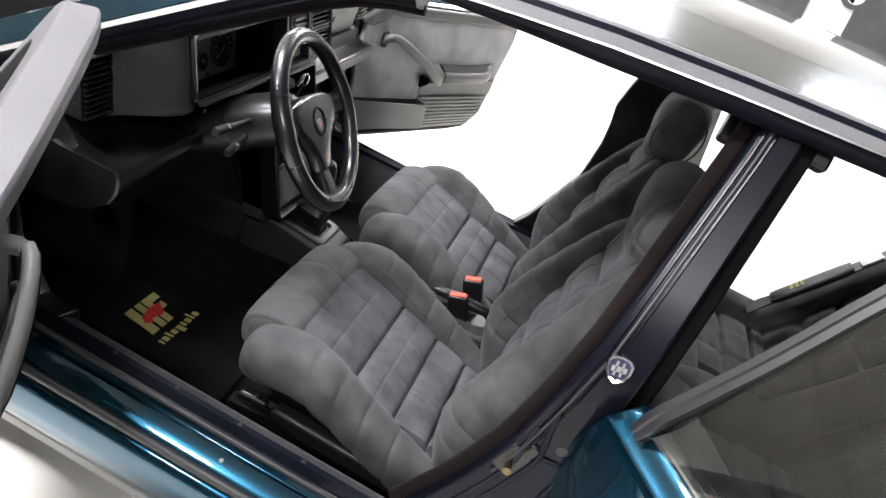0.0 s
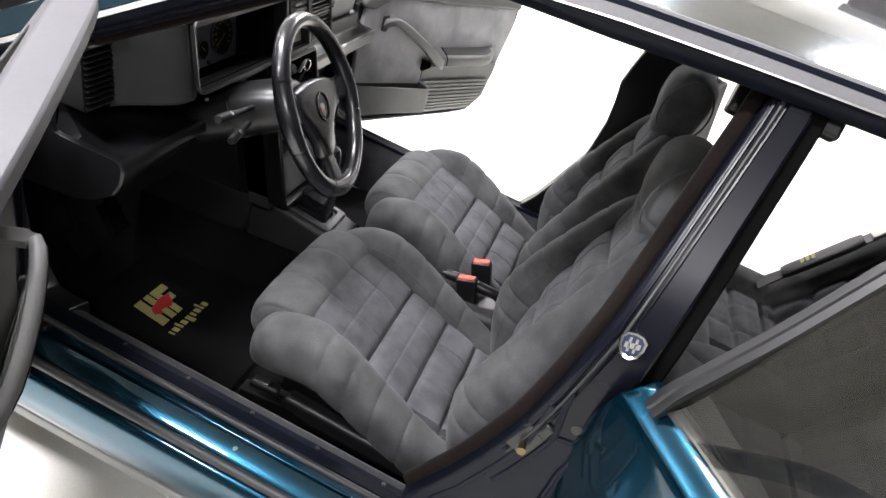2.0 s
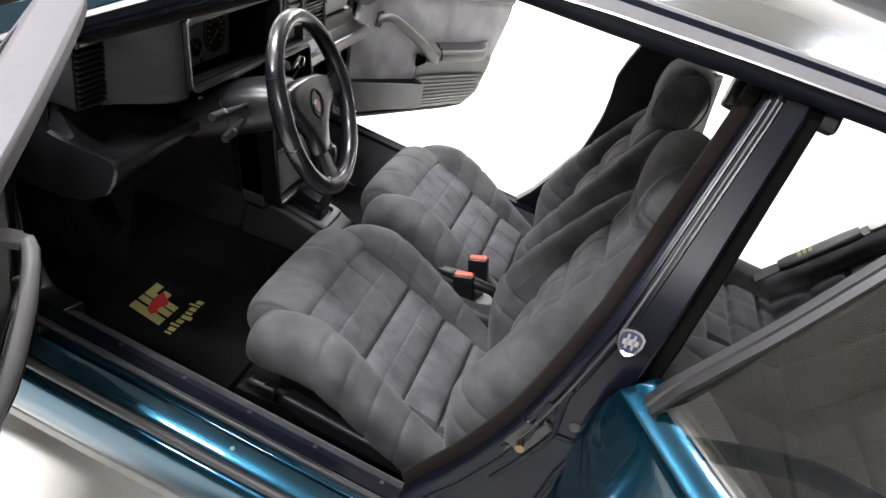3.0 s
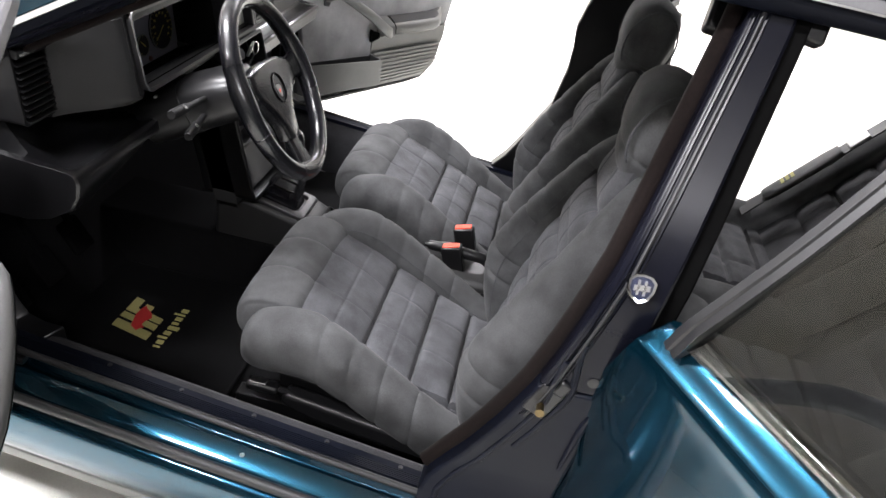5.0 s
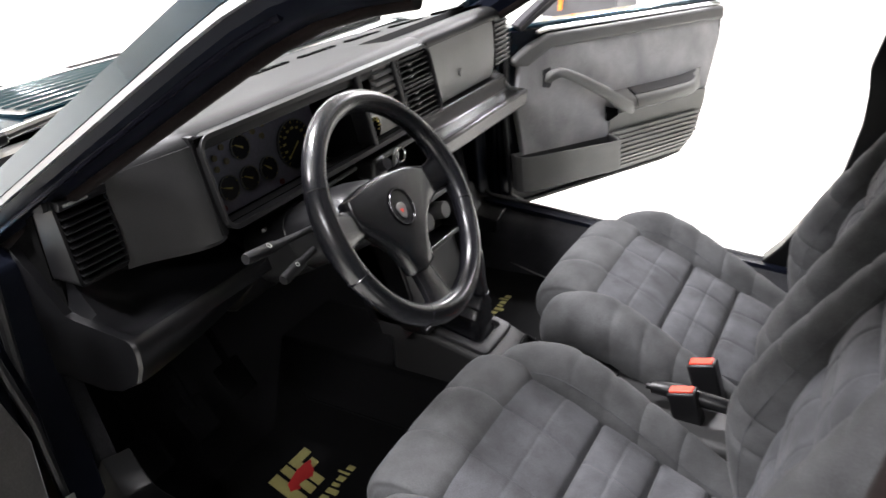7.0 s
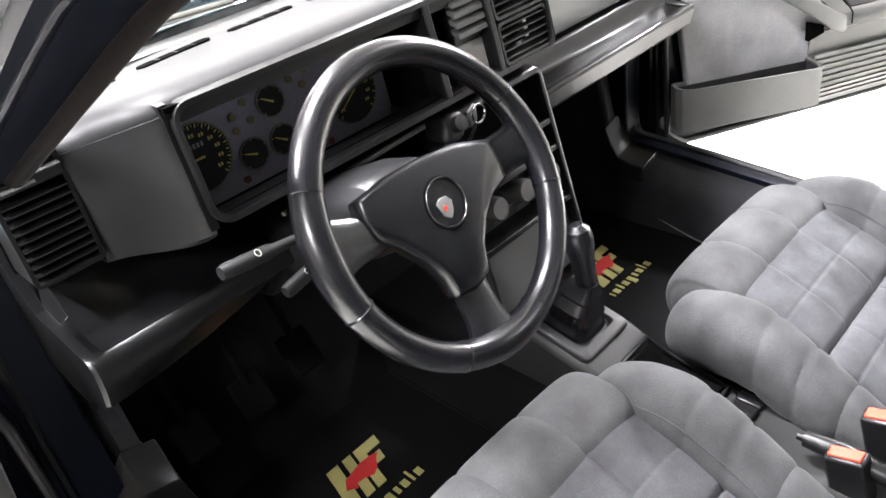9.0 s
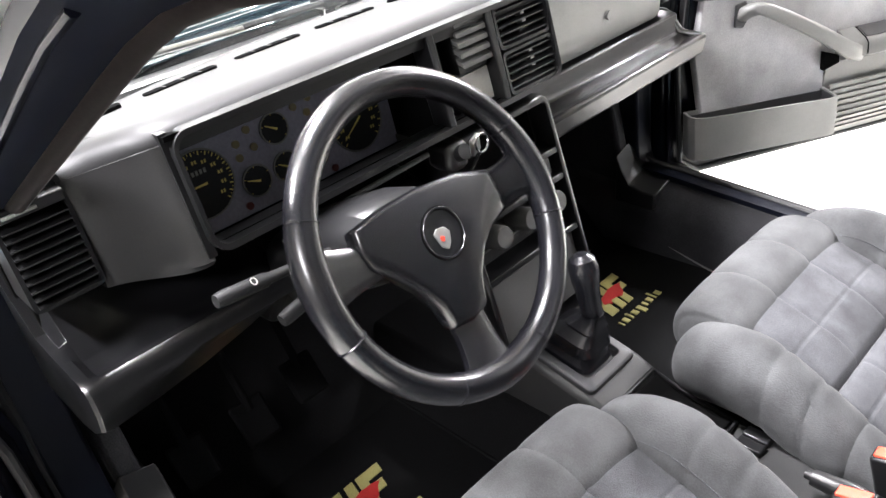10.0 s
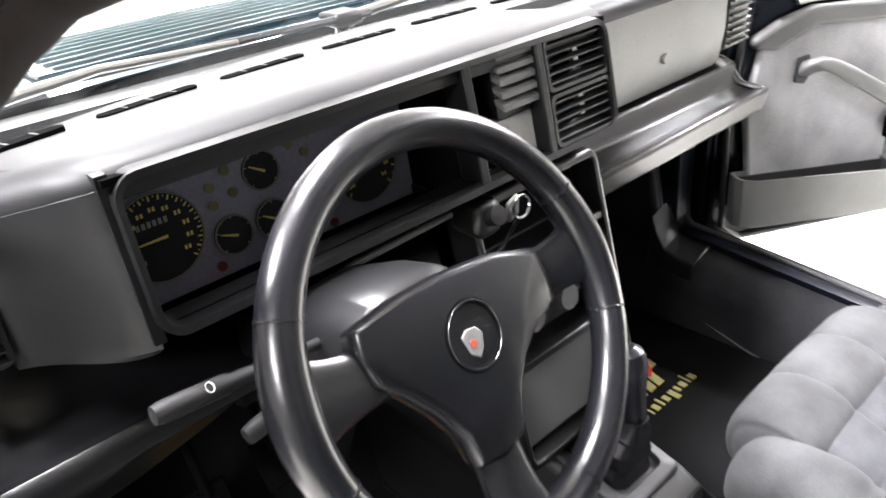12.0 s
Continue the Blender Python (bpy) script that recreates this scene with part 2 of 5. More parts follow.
def room():
    tagged(part("floor", box(-12, 9, -5, 9, GROUND - 0.2, GROUND, None), JOINT), "pale tiled showroom floor with thin joints", "floor", kind="structure")
    fl = bpy.data.objects["floor"]
    tile = box(-0.597, 0.597, -0.597, 0.597, -0.01, 0.004)
    first = part("tile", tile, FLOOR_MAT, fl, smooth=False)
    for i in range(17):
        for j in range(11):
            ob = first if i == j == 0 else new("tile", first.data)
            ob.parent = fl
            ob.location = (-11.1 + 1.2 * i - 0.27, -4.2 + 1.2 * j, GROUND)
    for name, b in (("wall_north", (-12.2, 9.2, 9, 9.2)), ("wall_south", (-12.2, 9.2, -5.2, -5)), ("wall_west", (-12.2, -12, -5, 9)), ("wall_east", (9, 9.2, -5, 9))):
        light_wall = name in ("wall_north", "wall_west")
        # South and east walls are out of view, darkened to dim that side
        tagged(part(name, box(*b, GROUND, 3.6), WALL if light_wall else DIM_WALL, smooth=False), "plain white painted showroom wall" if light_wall else "unseen showroom wall, greyed to throw back less light", "wall", kind="structure")
    tagged(part("ceiling", box(-12.2, 9.2, -5.2, 9.2, 3.6, 3.8), CEIL, smooth=False), "beige showroom ceiling", "ceiling", kind="structure")
    # A fitting is added for each unseen light
    for lx, ly, _ in LAMPS:
        lum = thing("unseen_ceiling_light", "long white fluorescent ceiling light fitting added out of view", "ceiling light", "ceiling lights")
        part("housing", box(lx - 0.78, lx + 0.78, ly - 0.17, ly + 0.17, 3.40, 3.60), WALL, lum, bevel=0.01)
        for k in (-0.07, 0.07):
            part("tube", tube([(lx - 0.74, ly + k, 3.37), (lx + 0.74, ly + k, 3.37)], 0.02, 8), TUBE, lum, "lit fluorescent tube")


room()


def wall_boards():
    """Grey display boards on the far wall, one with a round badge."""
    for x0, x1, z0, z1 in ((1.05, 2.41, 0.345, 1.9), (2.94, 4.4, 0.28, 1.9)):
        b = thing("display_board", "dark grey display board leaning on a white wall", "display board", "boards on the wall")
        part("panel", box(x0, x1, 8.93, 8.99, z0, z1), BOARD, b, bevel=0.004)
    r = thing("wall_roundel", "round blue and white badge on a white wall", "wall sign")
    part("disc", disc(bmesh.new(), (2.87, 8.91, 1.06), (0, -1, 0), 0.17, 0.05, 40), BOARD, r)
    part("face", disc(bmesh.new(), (2.87, 8.90, 1.06), (0, -1, 0), 0.11, 0.02, 40), WHITE, r)
    for a in (0, math.pi):
        pts = [(2.87, 1.06)] + [(2.87 + 0.1 * math.cos(a + k * math.pi / 16), 1.06 + 0.1 * math.sin(a + k * math.pi / 16)) for k in range(9)]
        part("quarter", prism(pts, "y", 8.885, 8.897), BLUE, r)


wall_boards()


# ---------------------------------------------------------------- car body
def y_side(z):
    """Half width of the body's side at a height: upright below the belt, leaning in above."""
    return lerp_table([(0.0, 0.74), (0.16, 0.775), (0.27, 0.785), (0.36, 0.752), (0.60, 0.768), (0.76, 0.785), (0.82, 0.780), (0.90, 0.742), (1.00, 0.684), (1.10, 0.628), (1.20, 0.572), (1.26, 0.54)], z)


car = thing("car", "teal metallic five-door hatchback with all doors open", "car")


ROOF_EDGE = [(0.08, 0.674, 1.150), (0.14, 0.666, 1.178), (0.22, 0.658, 1.190), (0.35, 0.646, 1.195), (0.50, 0.630, 1.196), (0.70, 0.610, 1.190), (0.90, 0.594, 1.181), (1.20, 0.570, 1.160), (1.60, 0.540, 1.120)]


def roof_edge(x):
    """Half width and height of the roof gutter's lower edge."""
    return lerp_table([(a, b) for a, b, c in ROOF_EDGE], x), lerp_table([(a, c) for a, b, c in ROOF_EDGE], x)


def side_strip(front, rear, z0, z1, sign, inset0, inset1, n=14):
    """A pillar between a front and a rear edge, (z, x) tables, following the body's side."""
    rings = []
    for k in range(n + 1):
        z = z0 + (z1 - z0) * k / n
        a, b, y = lerp_table(front, z), lerp_table(rear, z), y_side(z)
        rings.append([(a, sign * (y - inset0), z), (b, sign * (y - inset0), z), (b, sign * (y - inset1), z), (a, sign * (y - inset1), z)])
    return loft(rings)


B_FRONT = [(0.33, 0.44), (0.41, 0.498), (0.50, 0.545), (0.58, 0.580), (0.66, 0.604), (0.77, 0.630), (0.90, 0.665), (1.13, 0.726), (1.24, 0.75)]
B_REAR = [(0.33, 0.66), (0.60, 0.692), (0.82, 0.722), (1.13, 0.792), (1.24, 0.81)]
BP_FRONT = [(0.28, 0.39), (0.31, 0.415), (0.38, 0.457), (0.54, 0.545), (0.69, 0.572), (0.80, 0.562), (0.97, 0.61), (1.20, 0.66)]


def sill_run(x, y, z, s):
    """The sill's line: it falls and widens slightly towards the rear."""
    return (x, y + s * 0.030 * (x + 0.16), z - 0.098 * (x + 0.16))


def body():
    # floor pan, tunnel, firewall
    part("floor_pan", box(-0.70, 1.9, -0.66, 0.66, 0.13, 0.17), CARPET, car, "black carpeted floor")
    part("toe_board", prism([(-0.42, 0.165), (-0.66, 0.42), (-0.70, 0.42), (-0.70, 0.13)], "y", -0.66, 0.66), CARPET, car)
    part("firewall", box(-0.74, -0.70, -0.70, 0.70, 0.13, 0.88), CARPET, car)
    tun = [(-0.14, 0.16), (-0.115, 0.25), (-0.08, 0.29), (0.11, 0.29), (0.145, 0.25), (0.17, 0.16)]
    part("tunnel", prism(tun, "x", -0.70, 1.1), CARPET, car, bevel=0.01)
    for s in (-1, 1):
        # sill: carpet side, plate, painted step, groove and outer rocker, falling and widening to the rear
        run = lambda x, y, z: sill_run(x, y, z, s)
        inner = [(0.60, 0.10), (0.60, 0.275), (0.612, 0.305), (0.640, 0.328), (0.672, 0.335), (0.672, 0.10)]
        part("inner_sill", prism([(s * a, b) for a, b in inner], "x", -0.66, 0.98, run), SIDE_CARPET, car)
        plate = [(0.668, 0.330), (0.668, 0.346), (0.700, 0.345), (0.707, 0.340), (0.707, 0.330)]
        part("sill_plate", prism([(s * a, b) for a, b in plate], "x", -0.38, 0.52, run), JAMB, car, "ribbed black sill plate")
        step = [(0.65, 0.18), (0.65, 0.329), (0.708, 0.331), (0.717, 0.318), (0.725, 0.320), (0.730, 0.3275), (0.736, 0.3255), (0.764, 0.315), (0.771, 0.307), (0.775, 0.293), (0.784, 0.292), (0.791, 0.286), (0.797, 0.268), (0.801, 0.240), (0.800, 0.212), (0.790, 0.188), (0.75, 0.175), (0.70, 0.17)]
        part("sill", prism([(s * a, b) for a, b in step], "x", -0.62, 1.10, run), PAINT, car, "glossy teal sill", bevel=0.002)
        low = [(0.70, 0.168), (0.755, 0.173), (0.785, 0.1855), (0.790, 0.183), (0.782, 0.155), (0.766, 0.130), (0.70, 0.125)]
        # Dark plastic skirt drawn lighter, with the floor's bounced light in the colour
        part("sill_skirt", prism([(s * a, b) for a, b in low], "x", -0.62, 1.10, run), GREY_PLASTIC, car, "lower sill skirt, greyed by light off the floor", bevel=0.003)
        part("sill_seal", tube([run(x, s * 0.778, 0.3045) for x in (-0.60, -0.38, 0.0, 0.56)], 0.0095, 10), RUBBER, car, "black rubber sill seal")
        part("pinch_seal", tube([run(x, s * 0.712, z) for x, z in ((-0.40, 0.362), (-0.37, 0.345), (0.0, 0.341), (0.50, 0.341))], 0.0065, 10), RUBBER, car, "black pinch seal along the sill")
        if s < 0:
            part("sill_bolt", disc(bmesh.new(), run(0.128, -0.748, 0.3225), (0, -0.35, 1), 0.0045, 0.004, 12), CHROME, car)
        # roof rail over the doors, with a bright gutter strip
        arch = lambda x, a, b: (x, math.copysign(abs(a) - 0.515 + roof_edge(x)[0], a), b - 1.206 + roof_edge(x)[1])
        rail = [(0.44, 1.236), (0.452, 1.196), (0.478, 1.177), (0.502, 1.175), (0.514, 1.183), (0.521, 1.198), (0.512, 1.222), (0.49, 1.234)]
        stat = [0.14 + 0.06 * k for k in range(24)]
        part("roof_rail", loft([[arch(x, s * a, b + (max(0.0, 0.50 - x) * 0.055 if b < 1.19 else 0.0)) for a, b in rail] for x in stat]), JAMB, car, "black roof side rail", bevel=0.003)
        for nm, prof, mt, lab in (("gutter_strip", [(0.515, 1.206), (0.5255, 1.208), (0.5195, 1.223), (0.510, 1.222)], GUTTER, "satin bright gutter strip"), ("gutter_lip", [(0.517, 1.2045), (0.5275, 1.2055), (0.5265, 1.208), (0.516, 1.208)], SATIN_METAL, "bright gutter lip"), ("gutter_line", [(0.508, 1.222), (0.5165, 1.2235), (0.511, 1.231), (0.502, 1.230)], JAMB, ""), ("roof_edge_line", [(0.502, 1.230), (0.5115, 1.231), (0.509, 1.235), (0.500, 1.236)], GUTTER, "")):
            part(nm, loft([[arch(x, s * a, b) for a, b in prof] for x in stat]), mt, car, lab)
    # roof skin
    rings = []
    for k in range(21):
        x = 0.14 + 1.46 * k / 20
        w, z0 = roof_edge(x)
        top = [(x, y * (w - 0.012), z0 + 0.030 + 0.034 * (1 - abs(y) ** 2.4)) for y in np.linspace(-1, 1, 25)]
        rings.append(top + [(x, y, z - 0.02) for x, y, z in top[::-1]])
    part("roof", loft(rings), PAINT, car, "teal painted roof")
    rings = []
    for x in np.linspace(0.20, 1.5, 9):
        w, z0 = roof_edge(x)
        low = [(x, y * (w - 0.07), z0 + 0.002 + 0.022 * (1 - y * y)) for y in np.linspace(-1, 1, 11)]
        rings.append(low + [(x, y, z + 0.010) for x, y, z in low[::-1]])
    part("headliner", loft(rings), SUEDE, car, "grey headliner")
    # B pillars
    part("b_pillar", side_strip(B_FRONT, B_REAR, 0.60, 1.175, -1, 0.012, 0.085), PILLAR, car, "satin black centre pillar", bevel=0.006)
    # The foot is body paint; navy-black puts its shade into the colour
    part("pillar_foot", side_strip(B_FRONT, B_REAR, 0.24, 0.60, -1, 0.010, 0.085), JAMB, car, "pillar foot in navy-black, its shade painted in", bevel=0.006)
    part("b_pillar", side_strip(BP_FRONT, [(0.28, 0.70), (0.8, 0.74), (1.2, 0.80)], 0.28, 1.175, 1, 0.012, 0.075), TRIM, car, "black trimmed centre pillar", bevel=0.006)
    # pressed ridges on the pillar's foot
    for off, z0, z1 in ((0.030, 0.30, 0.66), (0.052, 0.46, 0.70)):
        part("pressed_ridge", tube([(lerp_table(B_FRONT, z) + off * (1 - 0.6 * smooth01((z - z1 + 0.12) / 0.12)), -(y_side(z) - 0.011), z) for z in np.linspace(z0, z1, 14)], 0.0055, 8), JAMB, car)
    part("pressed_hollow", tube([(0.655, -(y_side(0.54) - 0.011), 0.44), (0.668, -(y_side(0.56) - 0.011), 0.53), (0.690, -(y_side(0.62) - 0.011), 0.62)], [0.003, 0.007, 0.003], 8), JAMB, car)
    edge = [(lerp_table(B_FRONT, z), z) for z in np.linspace(0.34, 1.165, 18)]
    part("velvet_seal", tube([(x - 0.006, -(y_side(z) - 0.055), z) for x, z in edge], 0.0145, 10), material("brown_black_velvet", (0.0060, 0.0040, 0.0036), 0.95, grain=0.3, sheen=0.06, spec=0.1), car, "dark velvet door seal")
    for k in range(3):
        part("seal_channel", tube([(x + 0.010 + 0.008 * k, -(y_side(z) - 0.012 + 0.004 * (k == 1)), z) for x, z in edge[4:]], 0.0028, 6), PILLAR if k != 1 else RUBBER, car)
    back = [(lerp_table(B_REAR, z), z) for z in np.linspace(0.62, 1.165, 14)]
    part("rear_door_seal", side_strip([(z, x - 0.004) for x, z in back], [(z, x + 0.024 + 0.010 * (1.165 - z)) for x, z in back], 0.62, 1.165, -1, 0.026, 0.075), DARK, car, "black rear door seal", bevel=0.004)
    part("belt_anchor_cap", box(-0.022, 0.022, -0.016, 0.016, -0.030, 0.028, Matrix.Translation((0.716, -0.513, 1.128)) @ pose(0, 0, 0, -28, 8, 0)), TRIM, car, "dark plastic corner cap", bevel=0.006)
    part("belt_anchor_cap", box(-0.02, 0.02, -0.014, 0.014, -0.026, 0.022, Matrix.Translation((0.824, -0.557, 1.146)) @ pose(0, 0, 0, -28, 8, 0)), TRIM, car, "black plastic corner cap", bevel=0.006)
    # shield badge on the pillar
    bm_ = Matrix.Translation((0.678, -(y_side(0.813) - 0.010), 0.813)) @ pose(0, 0, 0, 66, 0, 0)
    shield = [(a * 0.86, b * 0.86) for a, b in ((0.0, -0.030), (0.017, -0.022), (0.026, -0.004), (0.027, 0.014), (0.017, 0.024), (0.0, 0.027), (-0.017, 0.024), (-0.027, 0.014), (-0.026, -0.004), (-0.017, -0.022))]
    bd = part("pillar_badge", loft([[bm_ @ Vector((x * k, y * k, z)) for x, y in shield] for k, z in ((0.88, -0.004), (0.88, 0.003), (0.80, 0.007), (0.62, 0.006), (0.54, 0.003))]), CHROME, car, "chrome shield badge with its blue reflection painted in")
    # Blue inset stands for the blue mirrored in the chrome
    part("badge_blue", loft([[bm_ @ Vector((x * 0.66, y * 0.66, z)) for x, y in shield] for z in (0.002, 0.0062)]), BLUE, bd, "dark blue inset for a reflection")
    part("badge_bar", loft([[bm_ @ Vector((x, y, z)) for x, y in ((-0.011, 0.003), (0.011, 0.005), (0.011, -0.003), (-0.011, -0.005))] for z in (0.006, 0.0075)]), CHROME, bd)
    for bx in (-0.005, 0.004):
        part("badge_bar", loft([[bm_ @ Vector((bx + x, y, z)) for x, y in ((-0.0018, 0.011), (0.0018, 0.011), (0.0018, -0.010), (-0.0018, -0.010))] for z in (0.006, 0.0075)]), CHROME, bd)
    # striker and screws on the jamb
    yz = -(y_side(0.575) - 0.010)
    st = part("striker_plate", box(-0.020, 0.020, -0.003, 0.003, -0.030, 0.030, Matrix.Translation((0.600, yz, 0.572)) @ pose(0, 0, 0, 0, 24, 0)), TRIM, car, "dark door striker plate", bevel=0.003)
    part("striker_pin", tube([(0.597, yz, 0.565), (0.597, yz - 0.020, 0.565), (0.597, yz - 0.022, 0.565)], [0.006, 0.006, 0.0075], 14), material("worn_brass", (0.16, 0.12, 0.06), 0.4, 1.0), st, "brass striker pin")
    part("striker_guide", box(-0.010, 0.010, -0.008, 0.004, -0.014, 0.014, Matrix.Translation((0.622, yz, 0.605)) @ pose(0, 0, 0, 0, 24, 0)), TRIM, st, "worn dark guide", bevel=0.004)
    part("jamb_screw", disc(bmesh.new(), (0.662, -(y_side(0.63) - 0.010), 0.63), (0, -1, 0), 0.009, 0.006, 14), TRIM, car)
    for x in (-0.16, -0.02, 0.12, 0.26, 0.40):
        part("plate_screw", disc(bmesh.new(), sill_run(x, -0.676, 0.3485, -1), (0, 0, 1), 0.0042, 0.004, 10), RUBBER, car)
    for k in range(6):
        y0 = -0.6820 - 0.0040 * k
        part("plate_rib", prism([(y0 - 0.0011, 0.344), (y0 - 0.0011, 0.3472), (y0 + 0.0011, 0.3472), (y0 + 0.0011, 0.344)], "x", -0.33, 0.50, lambda x, y, z: sill_run(x, y, z, -1)), JAMB, car, smooth=False)
    # A pillars: painted face, bright gutter, black jamb, all hung on the gutter's lower edge
    for s in (-1, 1):
        teal, gut, jam = [], [], []
        for k in range(18):
            x = -0.64 + 0.86 * k / 17
            f = (x + 0.64) / 0.86
            z = 0.928 + 0.575 * (x + 0.30)
            z -= 0.475 * 0.03 * math.log(1 + math.exp((x - 0.125) / 0.03))
            y = 0.695 - 0.062 * (x + 0.30)
            tuck = 0.027 + 0.045 * f
            q = lambda dy, dz, dx=0.0: (x + dx, s * (y + dy), z + dz)
            teal.append([q(-0.050, 0.058), q(-0.034, 0.055), q(-0.0015, 0.0115), q(-0.014, 0.008)])
            gut.append([q(-0.009, 0.008), q(-0.0005, 0.0095), q(0.003, 0.0), q(-0.010, -0.002)])
            jam.append([q(-0.030, 0.042), q(-0.014, 0.016), q(-0.004, -0.001), q(-0.006, -0.014), q(-0.4 * tuck, -0.024 - 0.006 * f), q(-tuck, -0.030 - 0.009 * f), q(-tuck - 0.018, -0.024 - 0.008 * f), q(-tuck - 0.034, 0.0), q(-tuck - 0.030, 0.030)])
        part("a_pillar", loft(jam), JAMB, car, "black windscreen pillar jamb")
        part("pillar_face", loft(teal), PAINT, car, "teal painted pillar face")
        # Same gutter as on the roof, its highlight put into a brighter metal
        part("pillar_gutter", loft(gut), BRIGHT_TRIM, car, "satin bright gutter strip")
        part("pillar_trim", tube([Vector(r[5]) + Vector((0.0, -s * 0.008, 0.002)) for r in jam], 0.012, 12), bpy.data.materials["brown_black_velvet"], car, "dark velvet door seal")
        part("pillar_ridge", tube([Vector(r[3]) * 0.4 + Vector(r[4]) * 0.6 for r in jam[:-2]], 0.0045, 8), PILLAR, car, "raised satin seal channel")
    # front posts between sill and pillar
    for s in (-1, 1):
        part("door_post", prism([(-0.66, 0.13), (-0.385, 0.30), (-0.395, 0.62), (-0.40, 0.80), (-0.46, 0.83), (-0.66, 0.76)], "y", s * 0.665, s * 0.725), JAMB, car, "dark door hinge post", bevel=0.006)
    # header over the windscreen
    part("windscreen_header", prism([(0.07, 1.186), (0.08, 1.204), (0.20, 1.224), (0.26, 1.208), (0.16, 1.188)], "y", -0.60, 0.60), TRIM, car)
    # windscreen
    ws = [[(-0.56 + 0.66 * f, y, 0.800 + 0.415 * f) for y in np.linspace(-0.68 + 0.05 * f, 0.68 - 0.05 * f, 9)] for f in np.linspace(0, 1, 8)]
    front = [[(x - (0.168 - 0.108 * (z - 0.80) / 0.415) * (1 - (y / 0.68) ** 2), y, z) for x, y, z in r] for r in ws]
    g = part("windscreen", loft([r + [(x + 0.003, y, z - 0.004) for x, y, z in r[::-1]] for r in front]), GLASS, car, "clear windscreen")
    g.visible_shadow = False
    # scuttle and bonnet
    rings = []
    for k in range(13):
        x = -0.70 - 1.05 * k / 12
        zt = 0.872 - 0.172 * (k / 12) ** 2.2
        top = [(x, y, zt + 0.012 - 0.05 * (abs(y) / 0.74) ** 4) for y in np.linspace(-0.74, 0.74, 21)]
        rings.append(top + [(a, b, c - 0.025) for a, b, c in top[::-1]])
    part("bonnet", loft(rings), PAINT, car, "teal bonnet with louvred vents")
    # Pale metal in place of paint imitates the scuttle's white reflection
    part("scuttle", prism([(-0.72, 0.80), (-0.72, 0.868), (-0.66, 0.868), (-0.60, 0.850), (-0.60, 0.80)], "y", -0.72, 0.72), SATIN_METAL, car, "scuttle panel, pale for the white it reflects", bevel=0.004)
    for s in (-1, 1):
        wing = [(-0.40, 0.32), (-0.41, 0.79), (-0.66, 0.868), (-1.20, 0.815), (-1.75, 0.68), (-1.85, 0.45), (-1.60, 0.30), (-1.50, 0.52), (-1.25, 0.62), (-1.0, 0.52), (-0.92, 0.22), (-0.36, 0.20)]
        part("front_wing", prism(wing, "y", s * 0.72, s * 0.765), PAINT, car, "teal front wing", bevel=0.012, segs=3)
    part("nose", box(-1.88, -1.74, -0.72, 0.72, 0.25, 0.69), PAINT, car, bevel=0.03)
    # rear quarter and tail
    for s in (-1, 1):
        quarter = [(1.60, 0.16), (1.50, 0.42), (1.53, 0.80), (1.58, 1.23), (1.68, 1.23), (2.05, 0.88), (2.12, 0.5), (2.05, 0.2)]
        part("rear_quarter", prism(quarter, "y", s * 0.60, s * 0.70, lambda x, y, z: (x, y - math.copysign(max(0, z - 0.85) * 0.3, y), z)), PAINT, car, "teal rear quarter panel", bevel=0.01)
    # tailgate: lower panel, frame and rear window
    tg = part("tailgate", prism([(2.04, 0.84), (2.06, 0.90), (2.10, 0.88), (2.14, 0.25), (2.08, 0.25)], "y", -0.6, 0.6), PAINT, car, "teal tailgate with a rear window", bevel=0.01)
    part("tailgate_frame", prism([(1.55, 1.175), (1.62, 1.20), (1.68, 1.15), (1.63, 1.12)], "y", -0.53, 0.53), PAINT, tg, bevel=0.006)
    for s in (-1, 1):
        part("tailgate_frame", prism([(1.60, 1.14), (1.67, 1.16), (2.10, 0.88), (2.04, 0.86)], "y", s * 0.50, s * 0.56), PAINT, tg, bevel=0.006)
    rw = part("rear_window", prism([(1.640, 1.142), (1.645, 1.146), (2.066, 0.886), (2.061, 0.882)], "y", -0.50, 0.50), GLASS, tg, "clear rear window")
    rw.visible_shadow = False


body()


def wheels():
    for wx in (-1.25, 1.62):
        for sy in (-1, 1):
            cz = GROUND + 0.285
            ty = part("tyre", loft([[(wx + r * math.cos(a), sy * y, cz + r * math.sin(a)) for a in [k * math.tau / 36 for k in range(36)]] for y, r in ((0.565, 0.20), (0.560, 0.255), (0.580, 0.283), (0.715, 0.283), (0.738, 0.262), (0.735, 0.20))]), RUBBER, car, "black road tyre", bevel=0.0)
            part("rim", loft([[(wx + r * math.cos(a), sy * y, cz + r * math.sin(a)) for a in [k * math.tau / 36 for k in range(36)]] for y, r in ((0.60, 0.19), (0.736, 0.203), (0.740, 0.192), (0.722, 0.182), (0.715, 0.06), (0.722, 0.03))]), SATIN_METAL, ty, "silver alloy wheel rim")


wheels()


# ---------------------------------------------------------------- doors
def door_frame_matrix(hx, hy, degrees_open, sign):
    """Door space: u along the door from its hinge, v outwards from the car, w up."""
    th = radians(degrees_open)
    u = Vector((math.cos(th), sign * math.sin(th), 0))
    v = Vector((-math.sin(th), sign * math.cos(th), 0))
    return Matrix(((u.x, v.x, 0, hx), (u.y, v.y, 0, hy), (0, 0, 1, 0), (0, 0, 0, 1)))


def lean(z):
    """How far the door leans inwards at a height."""
    return y_side(z) - y_side(0.6)


